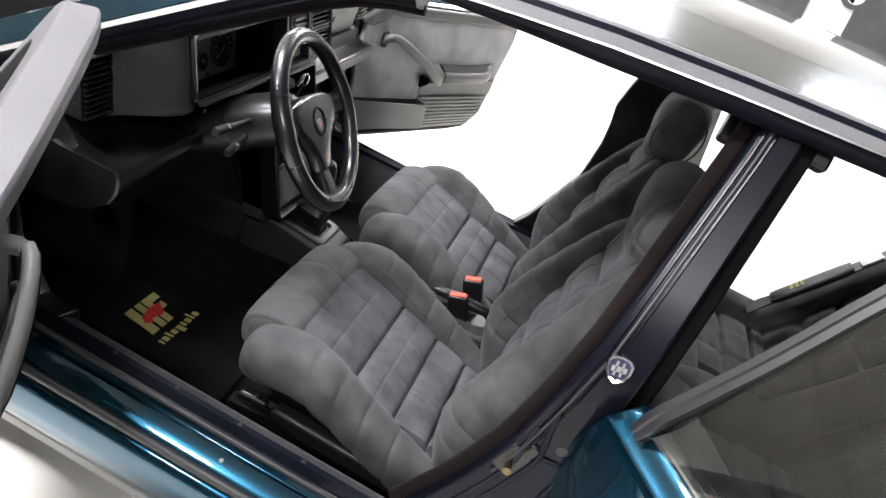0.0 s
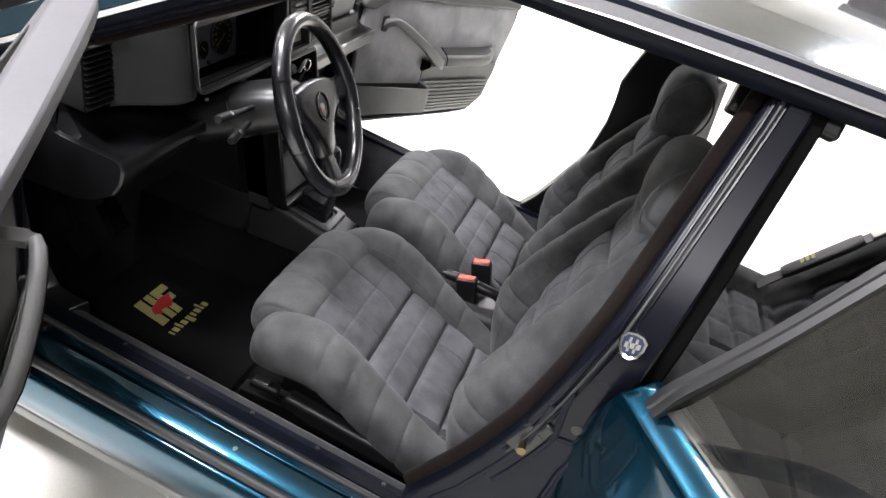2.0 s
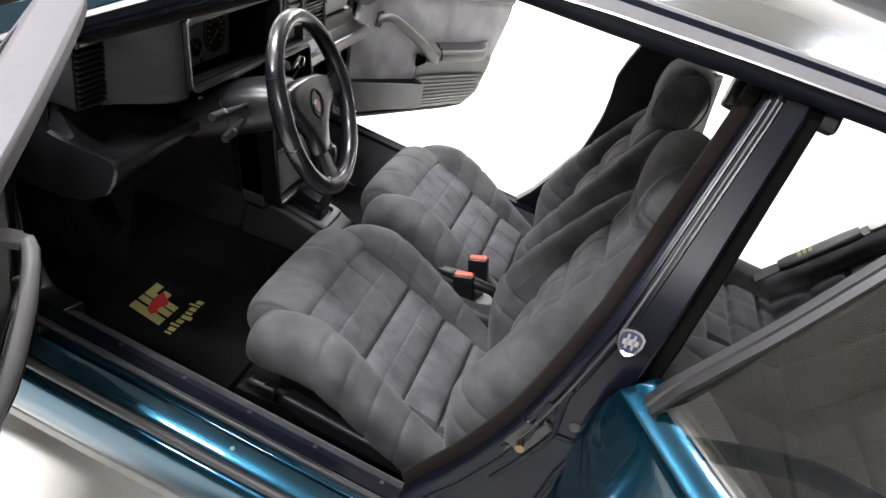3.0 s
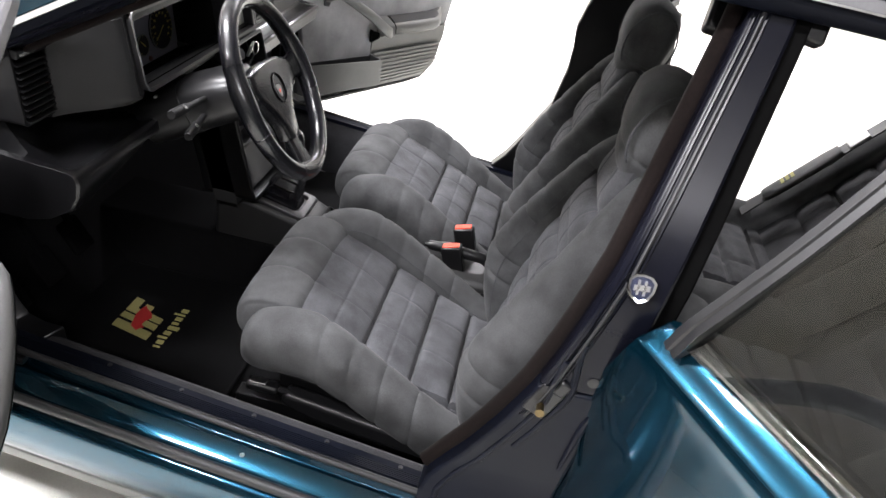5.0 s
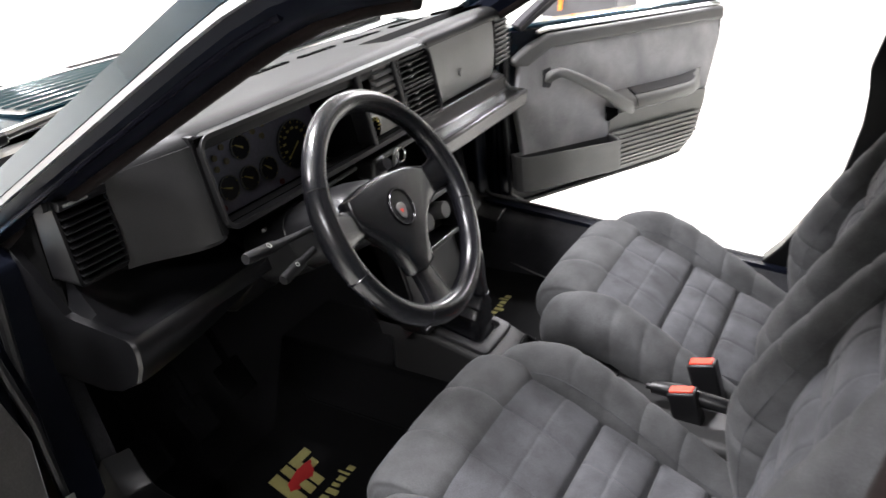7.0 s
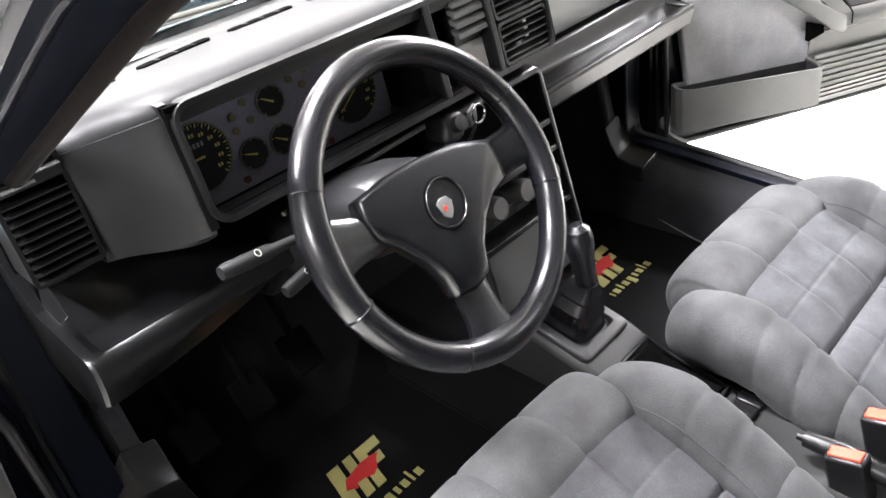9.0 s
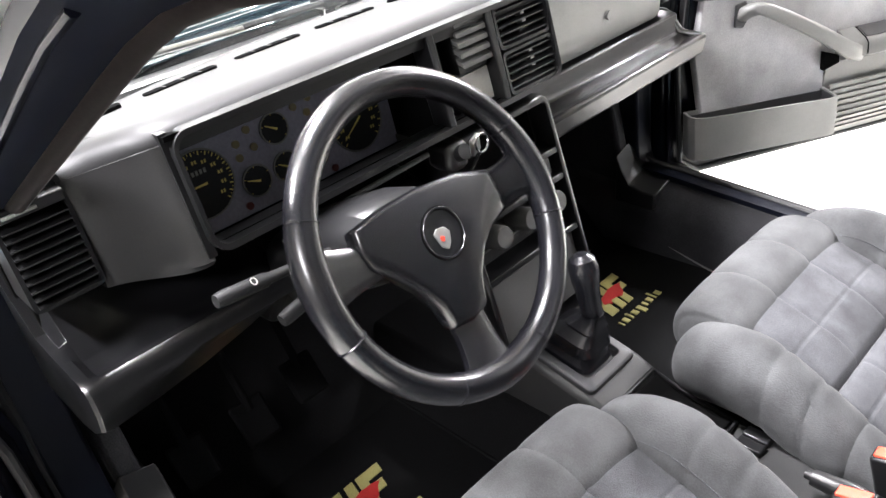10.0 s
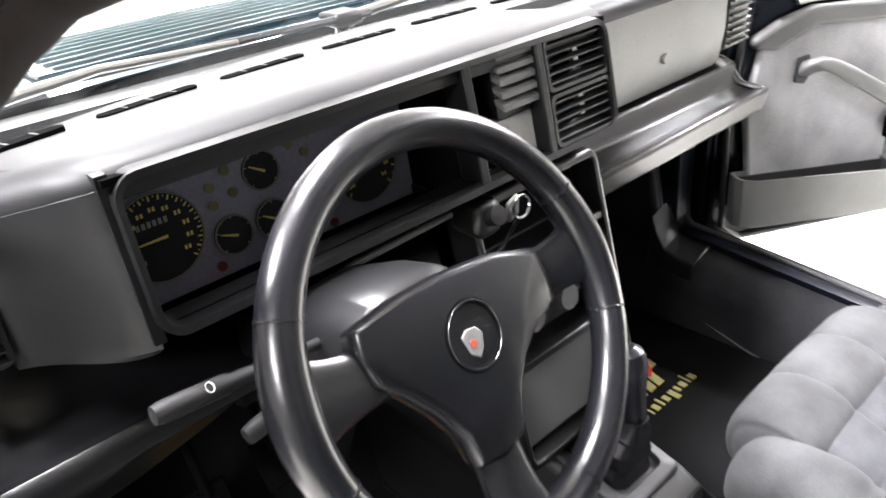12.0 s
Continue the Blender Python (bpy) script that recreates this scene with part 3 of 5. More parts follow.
def front_door(sign, degrees_open, label, reach=0.0):
    d = thing("front_door", label, "car door", "car doors")
    m = door_frame_matrix(-0.385, sign * 0.733, degrees_open, sign)
    rise = [(0.30, 0.255), (0.325, 0.280), (0.473, 0.445), (0.60, 0.580), (0.70, 0.680), (0.80, 0.760), (0.868, 0.815), (0.905, 0.855), (1.20, 1.210)]

    def put(u, v, w):
        z = lerp_table(rise, w) - 0.05 * (1.13 * u - 0.5)
        return tuple(m @ Vector((1.13 * u, v + lean(z), z)))

    outline = [(0.03, 0.33), (0.02, 0.60), (0.06, 0.86), (0.16, 0.868), (0.905, 0.868), (0.926, 0.83), (0.910, 0.70), (0.855, 0.55), (0.800, 0.385), (0.770, 0.325), (0.66, 0.315), (0.10, 0.315)]
    part("door_skin", prism(outline, "y", -0.005, 0.055, put), PAINT, d, "teal outer door skin", bevel=0.006)
    edge = [(0.022, 0.34), (0.015, 0.60), (0.05, 0.852), (0.902, 0.855), (0.919, 0.82), (0.902, 0.70), (0.845, 0.55), (0.790, 0.385), (0.76, 0.332), (0.66, 0.322), (0.10, 0.322)]
    part("door_shell", prism(edge, "y", -0.020, -0.005, put), PILLAR, d, "dark painted door edge", bevel=0.004)
    part("hinge_edge", prism([(0.012, 0.30), (0.004, 0.60), (0.040, 0.862), (0.075, 0.868), (0.060, 0.60), (0.070, 0.30)], "y", -0.018, 0.062, put), JAMB, d, "dark hinged door edge", bevel=0.003)
    trim = [(0.10, 0.365), (0.065, 0.60), (0.09, 0.74), (0.17, 0.80), (0.897, 0.815), (0.889, 0.70), (0.835, 0.56), (0.782, 0.395), (0.752, 0.345), (0.60, 0.342)]
    # Driver's panel is the same suede with its shade painted in
    t = part("trim_panel", prism(trim, "y", -0.040, -0.020, put), SUEDE if sign > 0 else SHADED_SUEDE, d, "grey suede-covered trim panel", bevel=0.006)
    # Driver's door top is blackened, its shade put into the colour
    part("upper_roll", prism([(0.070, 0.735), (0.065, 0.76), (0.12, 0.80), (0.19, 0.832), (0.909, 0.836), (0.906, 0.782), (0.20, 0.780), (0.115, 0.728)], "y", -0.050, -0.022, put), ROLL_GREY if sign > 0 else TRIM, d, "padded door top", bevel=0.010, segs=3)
    if sign < 0:
        part("sail_panel", prism([(0.03, 0.80), (0.035, 0.872), (0.09, 0.900), (0.14, 0.905), (0.34, 0.885), (0.55, 0.875), (0.55, 0.83)], "y", -0.046, 0.058, put), TRIM, d, "black window corner panel", bevel=0.006)
    # ribbed lower corner
    rib = part("ribbed_panel", prism([(0.40, 0.348), (0.40, 0.535), (0.825, 0.545), (0.815, 0.50), (0.772, 0.40), (0.740, 0.350)], "y", -0.046, -0.040, put), GREY_PLASTIC, d, "ribbed grey kick panel")
    for k in range(9):
        z = 0.358 + 0.0138 * k
        u1 = lerp_table([(0.35, 0.748), (0.40, 0.780), (0.52, 0.818)], z)
        part("rib", prism([(0.41, z), (u1 - 0.01, z + 0.002), (u1 - 0.01, z + 0.011), (0.41, z + 0.008)], "y", -0.052, -0.046, put), GREY_PLASTIC, rib, smooth=False)
    # armrest and grab handle
    rest = []
    for u, k, dz in ((0.425, 0.9, 0.0), (0.432, 1.0, 0.0), (0.60, 1.0, 0.001), (0.715, 1.0, 0.004), (0.745, 0.75, 0.007), (0.79, 0.15, 0.014), (0.80, 0.02, 0.016)):
        rest.append([put(u, -0.040 - k * v, w + dz) for v, w in ((0.0, 0.600), (0.012, 0.597), (0.040, 0.582), (0.047, 0.575), (0.049, 0.560), (0.045, 0.545), (0.030, 0.536), (0.0, 0.532))])
    ar = part("armrest", loft(rest), GREY_PLASTIC, d, "grey padded armrest", bevel=0.003)
    part("armrest_top", loft([[put(u, -0.040 - k * v, w + dz) for v, w in ((0.004, 0.6015), (0.014, 0.600), (0.038, 0.5865), (0.036, 0.580), (0.004, 0.590))] for u, k, dz in ((0.475, 1.0, 0.0), (0.60, 1.0, 0.001), (0.710, 1.0, 0.004), (0.74, 0.75, 0.007), (0.775, 0.25, 0.012))]), DARK_PLASTIC, ar, "dark recessed armrest top")
    part("armrest_joint", tube([put(0.47, -0.040 - v, w) for v, w in ((0.006, 0.601), (0.040, 0.584), (0.0495, 0.575), (0.050, 0.550))], 0.0014, 6), DARK, ar)
    # Black wedge painted as the shadow between handle and armrest
    part("armrest_shadow", prism([(0.385, 0.515), (0.385, 0.560), (0.428, 0.545), (0.428, 0.528)], "y", -0.055, -0.04, put), DARK, d, bevel=0.003)
    line = ((0.180, -0.035, 0.672), (0.188, -0.066, 0.694), (0.215, -0.082, 0.692), (0.33, -0.090, 0.625), (0.42, -0.088, 0.566), (0.465, -0.07, 0.548))
    if sign < 0:
        line = ((0.232, -0.035, 0.705), (0.234, -0.095, 0.710), (0.250, -0.119, 0.709), (0.306, -0.125, 0.682), (0.355, -0.122, 0.654), (0.414, -0.110, 0.616), (0.455, -0.085, 0.585), (0.48, -0.045, 0.565))
    bar = curve_points(line, 18)
    rings = []
    for i, p in enumerate(bar):
        q = Vector(bar[min(i + 1, 17)]) - Vector(bar[max(i - 1, 0)])
        q.normalize()
        side = q.cross(Vector((0, 1, 0))).normalized() if abs(q.y) < 0.95 else Vector((1, 0, 0))
        out = side.cross(q).normalized()
        w, h = 0.015 + 0.006 * smooth01(i / 17 - 0.2), 0.012
        rings.append([put(*(Vector(p) + side * w * math.copysign(abs(math.cos(a)) ** 0.6, math.cos(a)) + out * h * math.copysign(abs(math.sin(a)) ** 0.6, math.sin(a)))) for a in [k * math.tau / 14 for k in range(14)]])
    # Driver's handle takes a darker grey copy, with shade in the colour
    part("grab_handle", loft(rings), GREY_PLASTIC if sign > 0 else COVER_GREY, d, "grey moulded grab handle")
    if sign < 0:
        part("handle_groove", tube([put(u, v - 0.0122, w) for u, v, w in bar[3:15]], 0.0014, 6), DARK, d)
    part("handle_cup", prism([(0.160 + reach, 0.655), (0.165 + reach, 0.705), (0.190 + reach, 0.712), (0.198 + reach, 0.675), (0.182 + reach, 0.650)], "y", -0.046, -0.04, put), DARK_PLASTIC, d, bevel=0.006)
    # pocket: open box
    po = [(0.045, -0.030), (0.038, -0.060), (0.044, -0.078), (0.066, -0.090), (0.360, -0.116), (0.380, -0.112), (0.390, -0.095), (0.405, -0.030)]
    pi = [(0.052, -0.031), (0.045, -0.060), (0.050, -0.075), (0.068, -0.085), (0.359, -0.111), (0.375, -0.108), (0.384, -0.094), (0.398, -0.031)]
    if sign < 0:
        po, pi = [(u, -0.03 + 0.3 * (v + 0.03)) for u, v in po], [(u, -0.03 + 0.28 * (v + 0.03)) for u, v in pi]
    top = lambda u: 0.484 - 0.03 * u
    rings = [[put(u, v, 0.388) for u, v in po], [put(u, v, top(u)) for u, v in po], [put(u, v, top(u)) for u, v in pi], [put(u, v, 0.40) for u, v in pi]]
    part("door_pocket", loft(rings), GREY_PLASTIC, d, "open grey map pocket", bevel=0.003)
    part("pocket_back", prism([(0.05, 0.392), (0.05, 0.476), (0.40, 0.466), (0.40, 0.392)], "y", -0.0435, -0.0405, put), DARK_PLASTIC, d, smooth=False)
    inset = [(u + (0.22 - u) * 0.012, v + 0.001) for u, v in pi]
    part("pocket_inside", loft([[put(u, v, 0.400) for u, v in inset], [put(u, v, top(u) - 0.003) for u, v in inset]], caps=False), DARK_PLASTIC, d, "dark pocket inside", smooth=False)
    part("pocket_lining", prism([(u, v) for u, v in pi], "z", 0.398, 0.402, lambda x, y, z: put(x, y, z)), CARPET, d)
    # window frame and edge
    fr = [tuple(p) for p in curve_points([(u, -0.012, w) for u, w in ((0.10, 0.86), (0.15, 0.905), (0.40, 1.090), (0.52, 1.150), (0.64, 1.182), (0.76, 1.186), (0.86, 1.172), (0.925, 1.130), (0.932, 1.03), (0.922, 0.86))], 60)]
    rings = []
    for i, p in enumerate(fr):
        a, b = Vector(fr[max(i - 1, 0)]), Vector(fr[min(i + 1, len(fr) - 1)])
        q = (b - a).normalized()
        side = Vector((-q.z, 0, q.x))
        P = Vector(p)
        w = 0.016
        rings.append([put(*(P + side * w + Vector((0, -0.012, 0)))), put(*(P + side * w * 0.4 + Vector((0, -0.020, 0)))), put(*(P - side * w * 0.2 + Vector((0, -0.012, 0)))), put(*(P - side * w + Vector((0, -0.016, 0)))), put(*(P - side * w + Vector((0, 0.014, 0)))), put(*(P + side * w + Vector((0, 0.014, 0))))])
    part("window_frame", loft(rings), FRAME_GREY, d, "satin grey-black window frame", bevel=0.002)
    part("frame_groove", tube([put(u, -0.0285, w) for u, w in ((0.918, 0.88), (0.928, 1.03), (0.917, 1.125), (0.856, 1.164), (0.76, 1.178), (0.64, 1.174), (0.52, 1.142), (0.40, 1.082))], 0.0022, 6), RUBBER, d)
    # Bright metal seal, turned black on the driver's side for shade
    part("window_seal", loft([[put(u, v, w + dw) for v, w in ((-0.036, 0.840), (-0.033, 0.846), (-0.018, 0.853), (-0.012, 0.850), (-0.012, 0.840))] for u, dw in ((0.16, -0.006), (0.19, 0.0), (0.50, 0.0), (0.905, 0.0))]), SATIN_METAL if sign > 0 else TRIM, d, "belt seal, blackened for shade on the driver's door")
    part("seal", tube([put(u, -0.026, w) for u, w in [(0.914, 0.83), (0.898, 0.70), (0.84, 0.55), (0.785, 0.39), (0.757, 0.338), (0.66, 0.330), (0.10, 0.330), (0.04, 0.37), (0.035, 0.60), (0.06, 0.82)]], 0.007, 8), RUBBER, d)
    part("latch", box(-0.012, 0.006, -0.018, 0.018, -0.035, 0.035, Matrix.Translation(put(0.880, 0.012, 0.66)) @ m.to_3x3().to_4x4()), SATIN_METAL, d)
    return d


front_door(1, 65.0, "open front door with grey suede trim and map pocket")
front_door(-1, 59.9, "open driver's door with satin window frame and grey grab handle", 0.07)


def rear_door(sign, degrees_open):
    d = thing("rear_door", "open teal rear door with black window frame and chrome trim", "car door", "car doors")
    m = door_frame_matrix(0.700, sign * 0.785, degrees_open, sign)
    put = lambda u, v, w: tuple(m @ Vector((u, v + lean(w), w)))
    lead = [(0.22, -0.125), (0.42, -0.113), (0.546, -0.088), (0.636, -0.050), (0.756, 0.004), (0.79, 0.022)]
    skin = []
    for w, v in ((0.22, -0.012), (0.30, 0.004), (0.42, 0.010), (0.55, 0.012), (0.64, 0.010), (0.72, 0.006), (0.749, 0.002), (0.7535, -0.001), (0.756, -0.005), (0.770, -0.015), (0.783, -0.024), (0.786, -0.030)):
        u0 = lerp_table(lead, w)
        skin.append([put(u0, v - 0.008, w), put(u0 + 0.004, v - 0.001, w), put(u0 + 0.02, v, w), put(0.40, v + 0.010, w), put(0.72, v, w), put(0.72, -0.045, w), put(u0 + 0.004, -0.045, w)])
    part("door_skin", loft(skin), PAINT, d, "teal outer door skin with a raised shoulder")
    part("belt_trim", prism([(0.085, 0.786), (0.70, 0.786), (0.70, 0.803), (0.085, 0.803)], "y", -0.032, -0.018, put), CHROME, d, "chrome belt trim", bevel=0.003)
    part("belt_rubber", prism([(0.06, 0.786), (0.70, 0.786), (0.70, 0.806), (0.06, 0.806)], "y", -0.044, -0.033, put), RUBBER, d)
    fr = [tuple(p) for p in curve_points([(u, -0.010, w) for u, w in ((0.062, 0.775), (0.073, 0.805), (0.112, 0.925), (0.145, 1.07), (0.160, 1.118), (0.195, 1.138), (0.50, 1.13), (0.64, 1.03), (0.71, 0.79))], 40)]
    rings = []
    for i, p in enumerate(fr):
        a, b = Vector(fr[max(i - 1, 0)]), Vector(fr[min(i + 1, len(fr) - 1)])
        q = (b - a).normalized()
        side = Vector((-q.z, 0, q.x)) * 0.013
        P = Vector(p)
        rings.append([put(*(P + side + Vector((0, k, 0)))) for k in (-0.018, 0.010)] + [put(*(P + side * 0.1 + Vector((0, 0.012, 0)))), put(*(P - side * 0.1 + Vector((0, 0.008, 0))))] + [put(*(P - side + Vector((0, k, 0)))) for k in (0.008, -0.018)])
    part("window_frame", loft(rings), material("satin_black_frame", (0.012, 0.012, 0.013), 0.38, grain=0.1, grain_scale=500, bump=0.04), d, "satin black window frame", bevel=0.002)
    g = part("pane", prism([(0.078, 0.79), (0.115, 0.925), (0.148, 1.07), (0.165, 1.115), (0.195, 1.13), (0.50, 1.122), (0.63, 1.02), (0.70, 0.79)], "y", -0.012, -0.008, put), TINTED, d, "tinted window pane")
    g.visible_shadow = False
    # Suede darkened for shade, as on the driver's door
    part("trim_panel", prism([(-0.06, 0.27), (0.05, 0.76), (0.70, 0.76), (0.70, 0.45), (0.55, 0.27)], "y", -0.070, -0.046, put), SHADED_SUEDE, d, "grey suede trim panel", bevel=0.006)
    part("door_handle", prism([(0.56, 0.66), (0.56, 0.69), (0.66, 0.69), (0.66, 0.66)], "y", 0.008, 0.026, put), TRIM, d, bevel=0.004)
    return d


rear_door(-1, 58)
rear_door(1, 72)


# ---------------------------------------------------------------- seats
def ellipse_ring(centre, a, b, ra, rb, n=20, power=2.6):
    """A squarish oval about centre, in the plane of a and b."""
    c, a, b = Vector(centre), Vector(a), Vector(b)
    out = []
    for k in range(n):
        t = k * math.tau / n
        ct, st = math.cos(t), math.sin(t)
        out.append(c + a * ra * math.copysign(abs(ct) ** (2 / power), ct) + b * rb * math.copysign(abs(st) ** (2 / power), st))
    return out


def groove(d, w):
    return math.exp(-(d / w) ** 2)


def quilted(place, u0, u1, half, rows, fine_rows, cols, nu, nv, depth=0.017, fine=0.0034, bulge=0.013, thick=0.05):
    """A stitched panel: place(u, v, h) sets it in the room; deep seams across at rows, fine stitch lines at fine_rows and cols."""
    edges = [u0 - 0.02] + list(rows) + [u1 + 0.02]
    top = []
    for i in range(nu + 1):
        u = u0 + (u1 - u0) * i / nu
        line = []
        for j in range(nv + 1):
            s = -1 + 2 * j / nv
            v = s * half(u)
            k = max(i2 for i2 in range(len(edges) - 1) if edges[i2] <= u)
            f = (u - edges[k]) / (edges[k + 1] - edges[k])
            h = bulge * (1 - (2 * f - 1) ** 4) * (1 - abs(s) ** 6)
            for r in rows:
                h -= depth * groove(u - r, 0.0034)
            for r in fine_rows:
                h -= fine * groove(u - r, 0.0027)
            for c in cols:
                h -= 1.4 * fine * groove(v - c * half(u0), 0.0030)
            h += 0.0025 * noise.noise(Vector((u * 11, v * 11, half(u) * 50)))
            if abs(s) > 0.97:
                h -= 0.016
            line.append(place(u, v, h))
        top.append(line)
    bm = loft([r + [place(u0 + (u1 - u0) * i / nu, half(u0) * (1 - 2 * j / 4), -thick) for j in range(5)] for i, r in enumerate(top)])
    return bm


def bolster(stations, place, n=22, power=2.5, steps=34, stitches=(), along=()):
    """A padded bar through stations (u, v, h, rv, rh), smoothed between them; stitched across at stitches and lengthways at the angles along."""
    pts = curve_points(stations, steps)
    rings = []
    for u, v, h, rv, rh in pts:
        pull = 1 - sum(0.045 * groove(u - q, 0.0034) + 0.018 * groove(u - q, 0.011) for q in stitches)
        ring = []
        for k in range(n):
            t = k * math.tau / n
            ct, st = math.cos(t), math.sin(t)
            p = pull * (1 + 0.010 * noise.noise(Vector((u * 14, v * 9 + ct, st * 1.5)))) - sum(0.016 * groove(math.degrees(t) - q, 6) for q in along)
            ring.append(place(u, v + rv * p * math.copysign(abs(ct) ** (2 / power), ct), h + rh * p * math.copysign(abs(st) ** (2 / power), st)))
        rings.append(ring)
    return loft(rings)


def bolster_seam(stations, place, angle, power=2.5, radius=0.0010):
    """A raised stitch line along a bolster, at an angle round its section."""
    ct, st = math.cos(angle), math.sin(angle)
    pts = [place(u, v + rv * math.copysign(abs(ct) ** (2 / power), ct), h + rh * math.copysign(abs(st) ** (2 / power), st)) for u, v, h, rv, rh in curve_points(stations, 40)[2:-2]]
    return tube(pts, radius, 6)


CUSHION_Z = [(0.0, 0.430), (0.10, 0.420), (0.13, 0.412), (0.21, 0.381), (0.265, 0.355), (0.35, 0.318), (0.40, 0.298), (0.48, 0.272), (0.56, 0.262)]
CUSHION_SIDE = [(0.032, 0.196, 0.352, 0.014, 0.016), (0.040, 0.204, 0.358, 0.034, 0.040), (0.062, 0.211, 0.370, 0.046, 0.058), (0.095, 0.216, 0.379, 0.050, 0.066), (0.13, 0.219, 0.386, 0.051, 0.068), (0.18, 0.221, 0.385, 0.051, 0.068), (0.245, 0.223, 0.358, 0.050, 0.067), (0.32, 0.224, 0.316, 0.049, 0.064), (0.39, 0.224, 0.276, 0.048, 0.061), (0.465, 0.221, 0.236, 0.046, 0.056), (0.54, 0.212, 0.222, 0.040, 0.046)]
BACK_SIDE = [(-0.035, 0.190, -0.018, 0.020, 0.018), (-0.015, 0.198, -0.010, 0.042, 0.034), (0.02, 0.206, 0.002, 0.056, 0.048), (0.065, 0.212, 0.012, 0.063, 0.064), (0.124, 0.216, 0.020, 0.066, 0.081), (0.18, 0.217, 0.022, 0.066, 0.084), (0.29, 0.210, 0.012, 0.063, 0.075), (0.42, 0.190, -0.008, 0.056, 0.062), (0.51, 0.160, -0.018, 0.046, 0.048), (0.57, 0.126, -0.024, 0.032, 0.030), (0.585, 0.112, -0.024, 0.016, 0.014)]


def front_seat(cx, cy, cz, label):
    s = thing("front_seat", label, "car seat", "front seats")
    low = lambda u, v, h: (cx + u, cy + v, cz + h)
    pan = lambda u, v, h: (cx + u, cy + v, cz + lerp_table(CUSHION_Z, u) + h)
    # thigh roll, stitched into three across and once along its crown
    roll = [(-0.188, 0.072, 0.380, 0.024, 0.020), (-0.183, 0.071, 0.384, 0.052, 0.044), (-0.166, 0.070, 0.387, 0.068, 0.058), (-0.06, 0.069, 0.388, 0.0715, 0.062), (0.06, 0.069, 0.388, 0.0715, 0.062), (0.166, 0.070, 0.387, 0.068, 0.058), (0.183, 0.071, 0.384, 0.052, 0.044), (0.188, 0.072, 0.380, 0.024, 0.020)]
    part("front_roll", bolster(roll, lambda u, v, h: low(v, u, h), 40, 2.3, 130, stitches=(-0.062, 0.062), along=(62, 118)), VELOUR, s, "grey velour thigh roll")
    part("cushion_panel", quilted(pan, 0.118, 0.54, lambda u: 0.178 - 0.02 * smooth01((u - 0.30) / 0.25), (0.262, 0.368, 0.455), (0.196, 0.315), (-0.34, 0.34), 170, 110, depth=0.010, fine=0.0022, bulge=0.015), VELOUR_PANEL, s, "quilted grey velour cushion centre")
    for g in (-1, 1):
        side = [(u, g * v, h, rv, rh) for u, v, h, rv, rh in CUSHION_SIDE]
        cb = part("cushion_bolster", bolster(side, low, 32, 2.35, 120, stitches=(0.20, 0.262, 0.325, 0.395)), VELOUR, s, "grey velour side bolster")
        part("seam", bolster_seam(side, low, radians(150 if g > 0 else 30), 2.35), VELOUR_PANEL, cb)
    part("seat_base", prism([(cx + 0.11, cz + 0.22), (cx + 0.11, cz + 0.29), (cx + 0.30, cz + 0.27), (cx + 0.55, cz + 0.21), (cx + 0.55, 0.20), (cx + 0.17, 0.20)], "y", cy - 0.205, cy + 0.205), TRIM, s, bevel=0.01)
    for g in (-1, 1):
        part("side_cover", prism([(cx + 0.130, 0.262), (cx + 0.140, 0.289), (cx + 0.30, 0.266), (cx + 0.45, 0.246), (cx + 0.56, 0.232), (cx + 0.56, 0.205), (cx + 0.42, 0.205), (cx + 0.20, 0.235)], "y", cy + g * 0.222, cy + g * 0.262), TRIM, s, "black seat side cover", bevel=0.010, segs=3)
        part("seat_rail", box(cx + 0.02, cx + 0.64, cy + g * 0.19 - 0.018, cy + g * 0.19 + 0.018, 0.168, 0.21), TRIM, s, bevel=0.003)
    lever = part("adjuster_lever", box(cx + 0.060, cx + 0.125, cy - 0.262, cy - 0.234, 0.276, 0.294), TRIM, s, "black adjuster lever", bevel=0.006)
    part("lever_grip", box(cx + 0.066, cx + 0.100, cy - 0.257, cy - 0.239, 0.2935, 0.2965), SATIN_METAL, lever, bevel=0.001)
    part("lever_bar", tube([(cx + 0.125, cy - 0.246, 0.284), (cx + 0.30, cy - 0.246, 0.254)], 0.008, 8), TRIM, s)
    # backrest: u runs up the back, h forwards
    base, along, ahead = Vector((cx + 0.520, cy, cz + 0.270)), Vector((0.285, 0, 0.958)), Vector((-0.958, 0, 0.285))
    back = lambda u, v, h: base + along * u + ahead * h + Vector((0, v, 0))
    half = lambda u: lerp_table([(0.0, 0.150), (0.25, 0.154), (0.42, 0.138), (0.52, 0.120), (0.60, 0.104)], u)
    part("back_panel", quilted(lambda u, v, h: back(u, v, h + 0.004 + 0.018 * math.sin(math.pi * min(u, 0.54) / 0.54)), 0.005, 0.595, half, (0.115, 0.225, 0.345, 0.470), (0.06, 0.17, 0.285, 0.405), (-0.33, 0.33), 170, 100, depth=0.012, fine=0.0022, bulge=0.020, thick=0.06), VELOUR_PANEL, s, "quilted grey velour backrest centre")
    for g in (-1, 1):
        side = [(u, g * v, h, rv, rh) for u, v, h, rv, rh in BACK_SIDE]
        bb = part("back_bolster", bolster(side, back, 32, 2.35, 130, stitches=(0.115, 0.17, 0.225, 0.285, 0.345, 0.405, 0.47)), VELOUR, s, "grey velour backrest bolster")
        part("seam", bolster_seam(side, back, radians(150 if g > 0 else 30), 2.35), VELOUR_PANEL, bb)
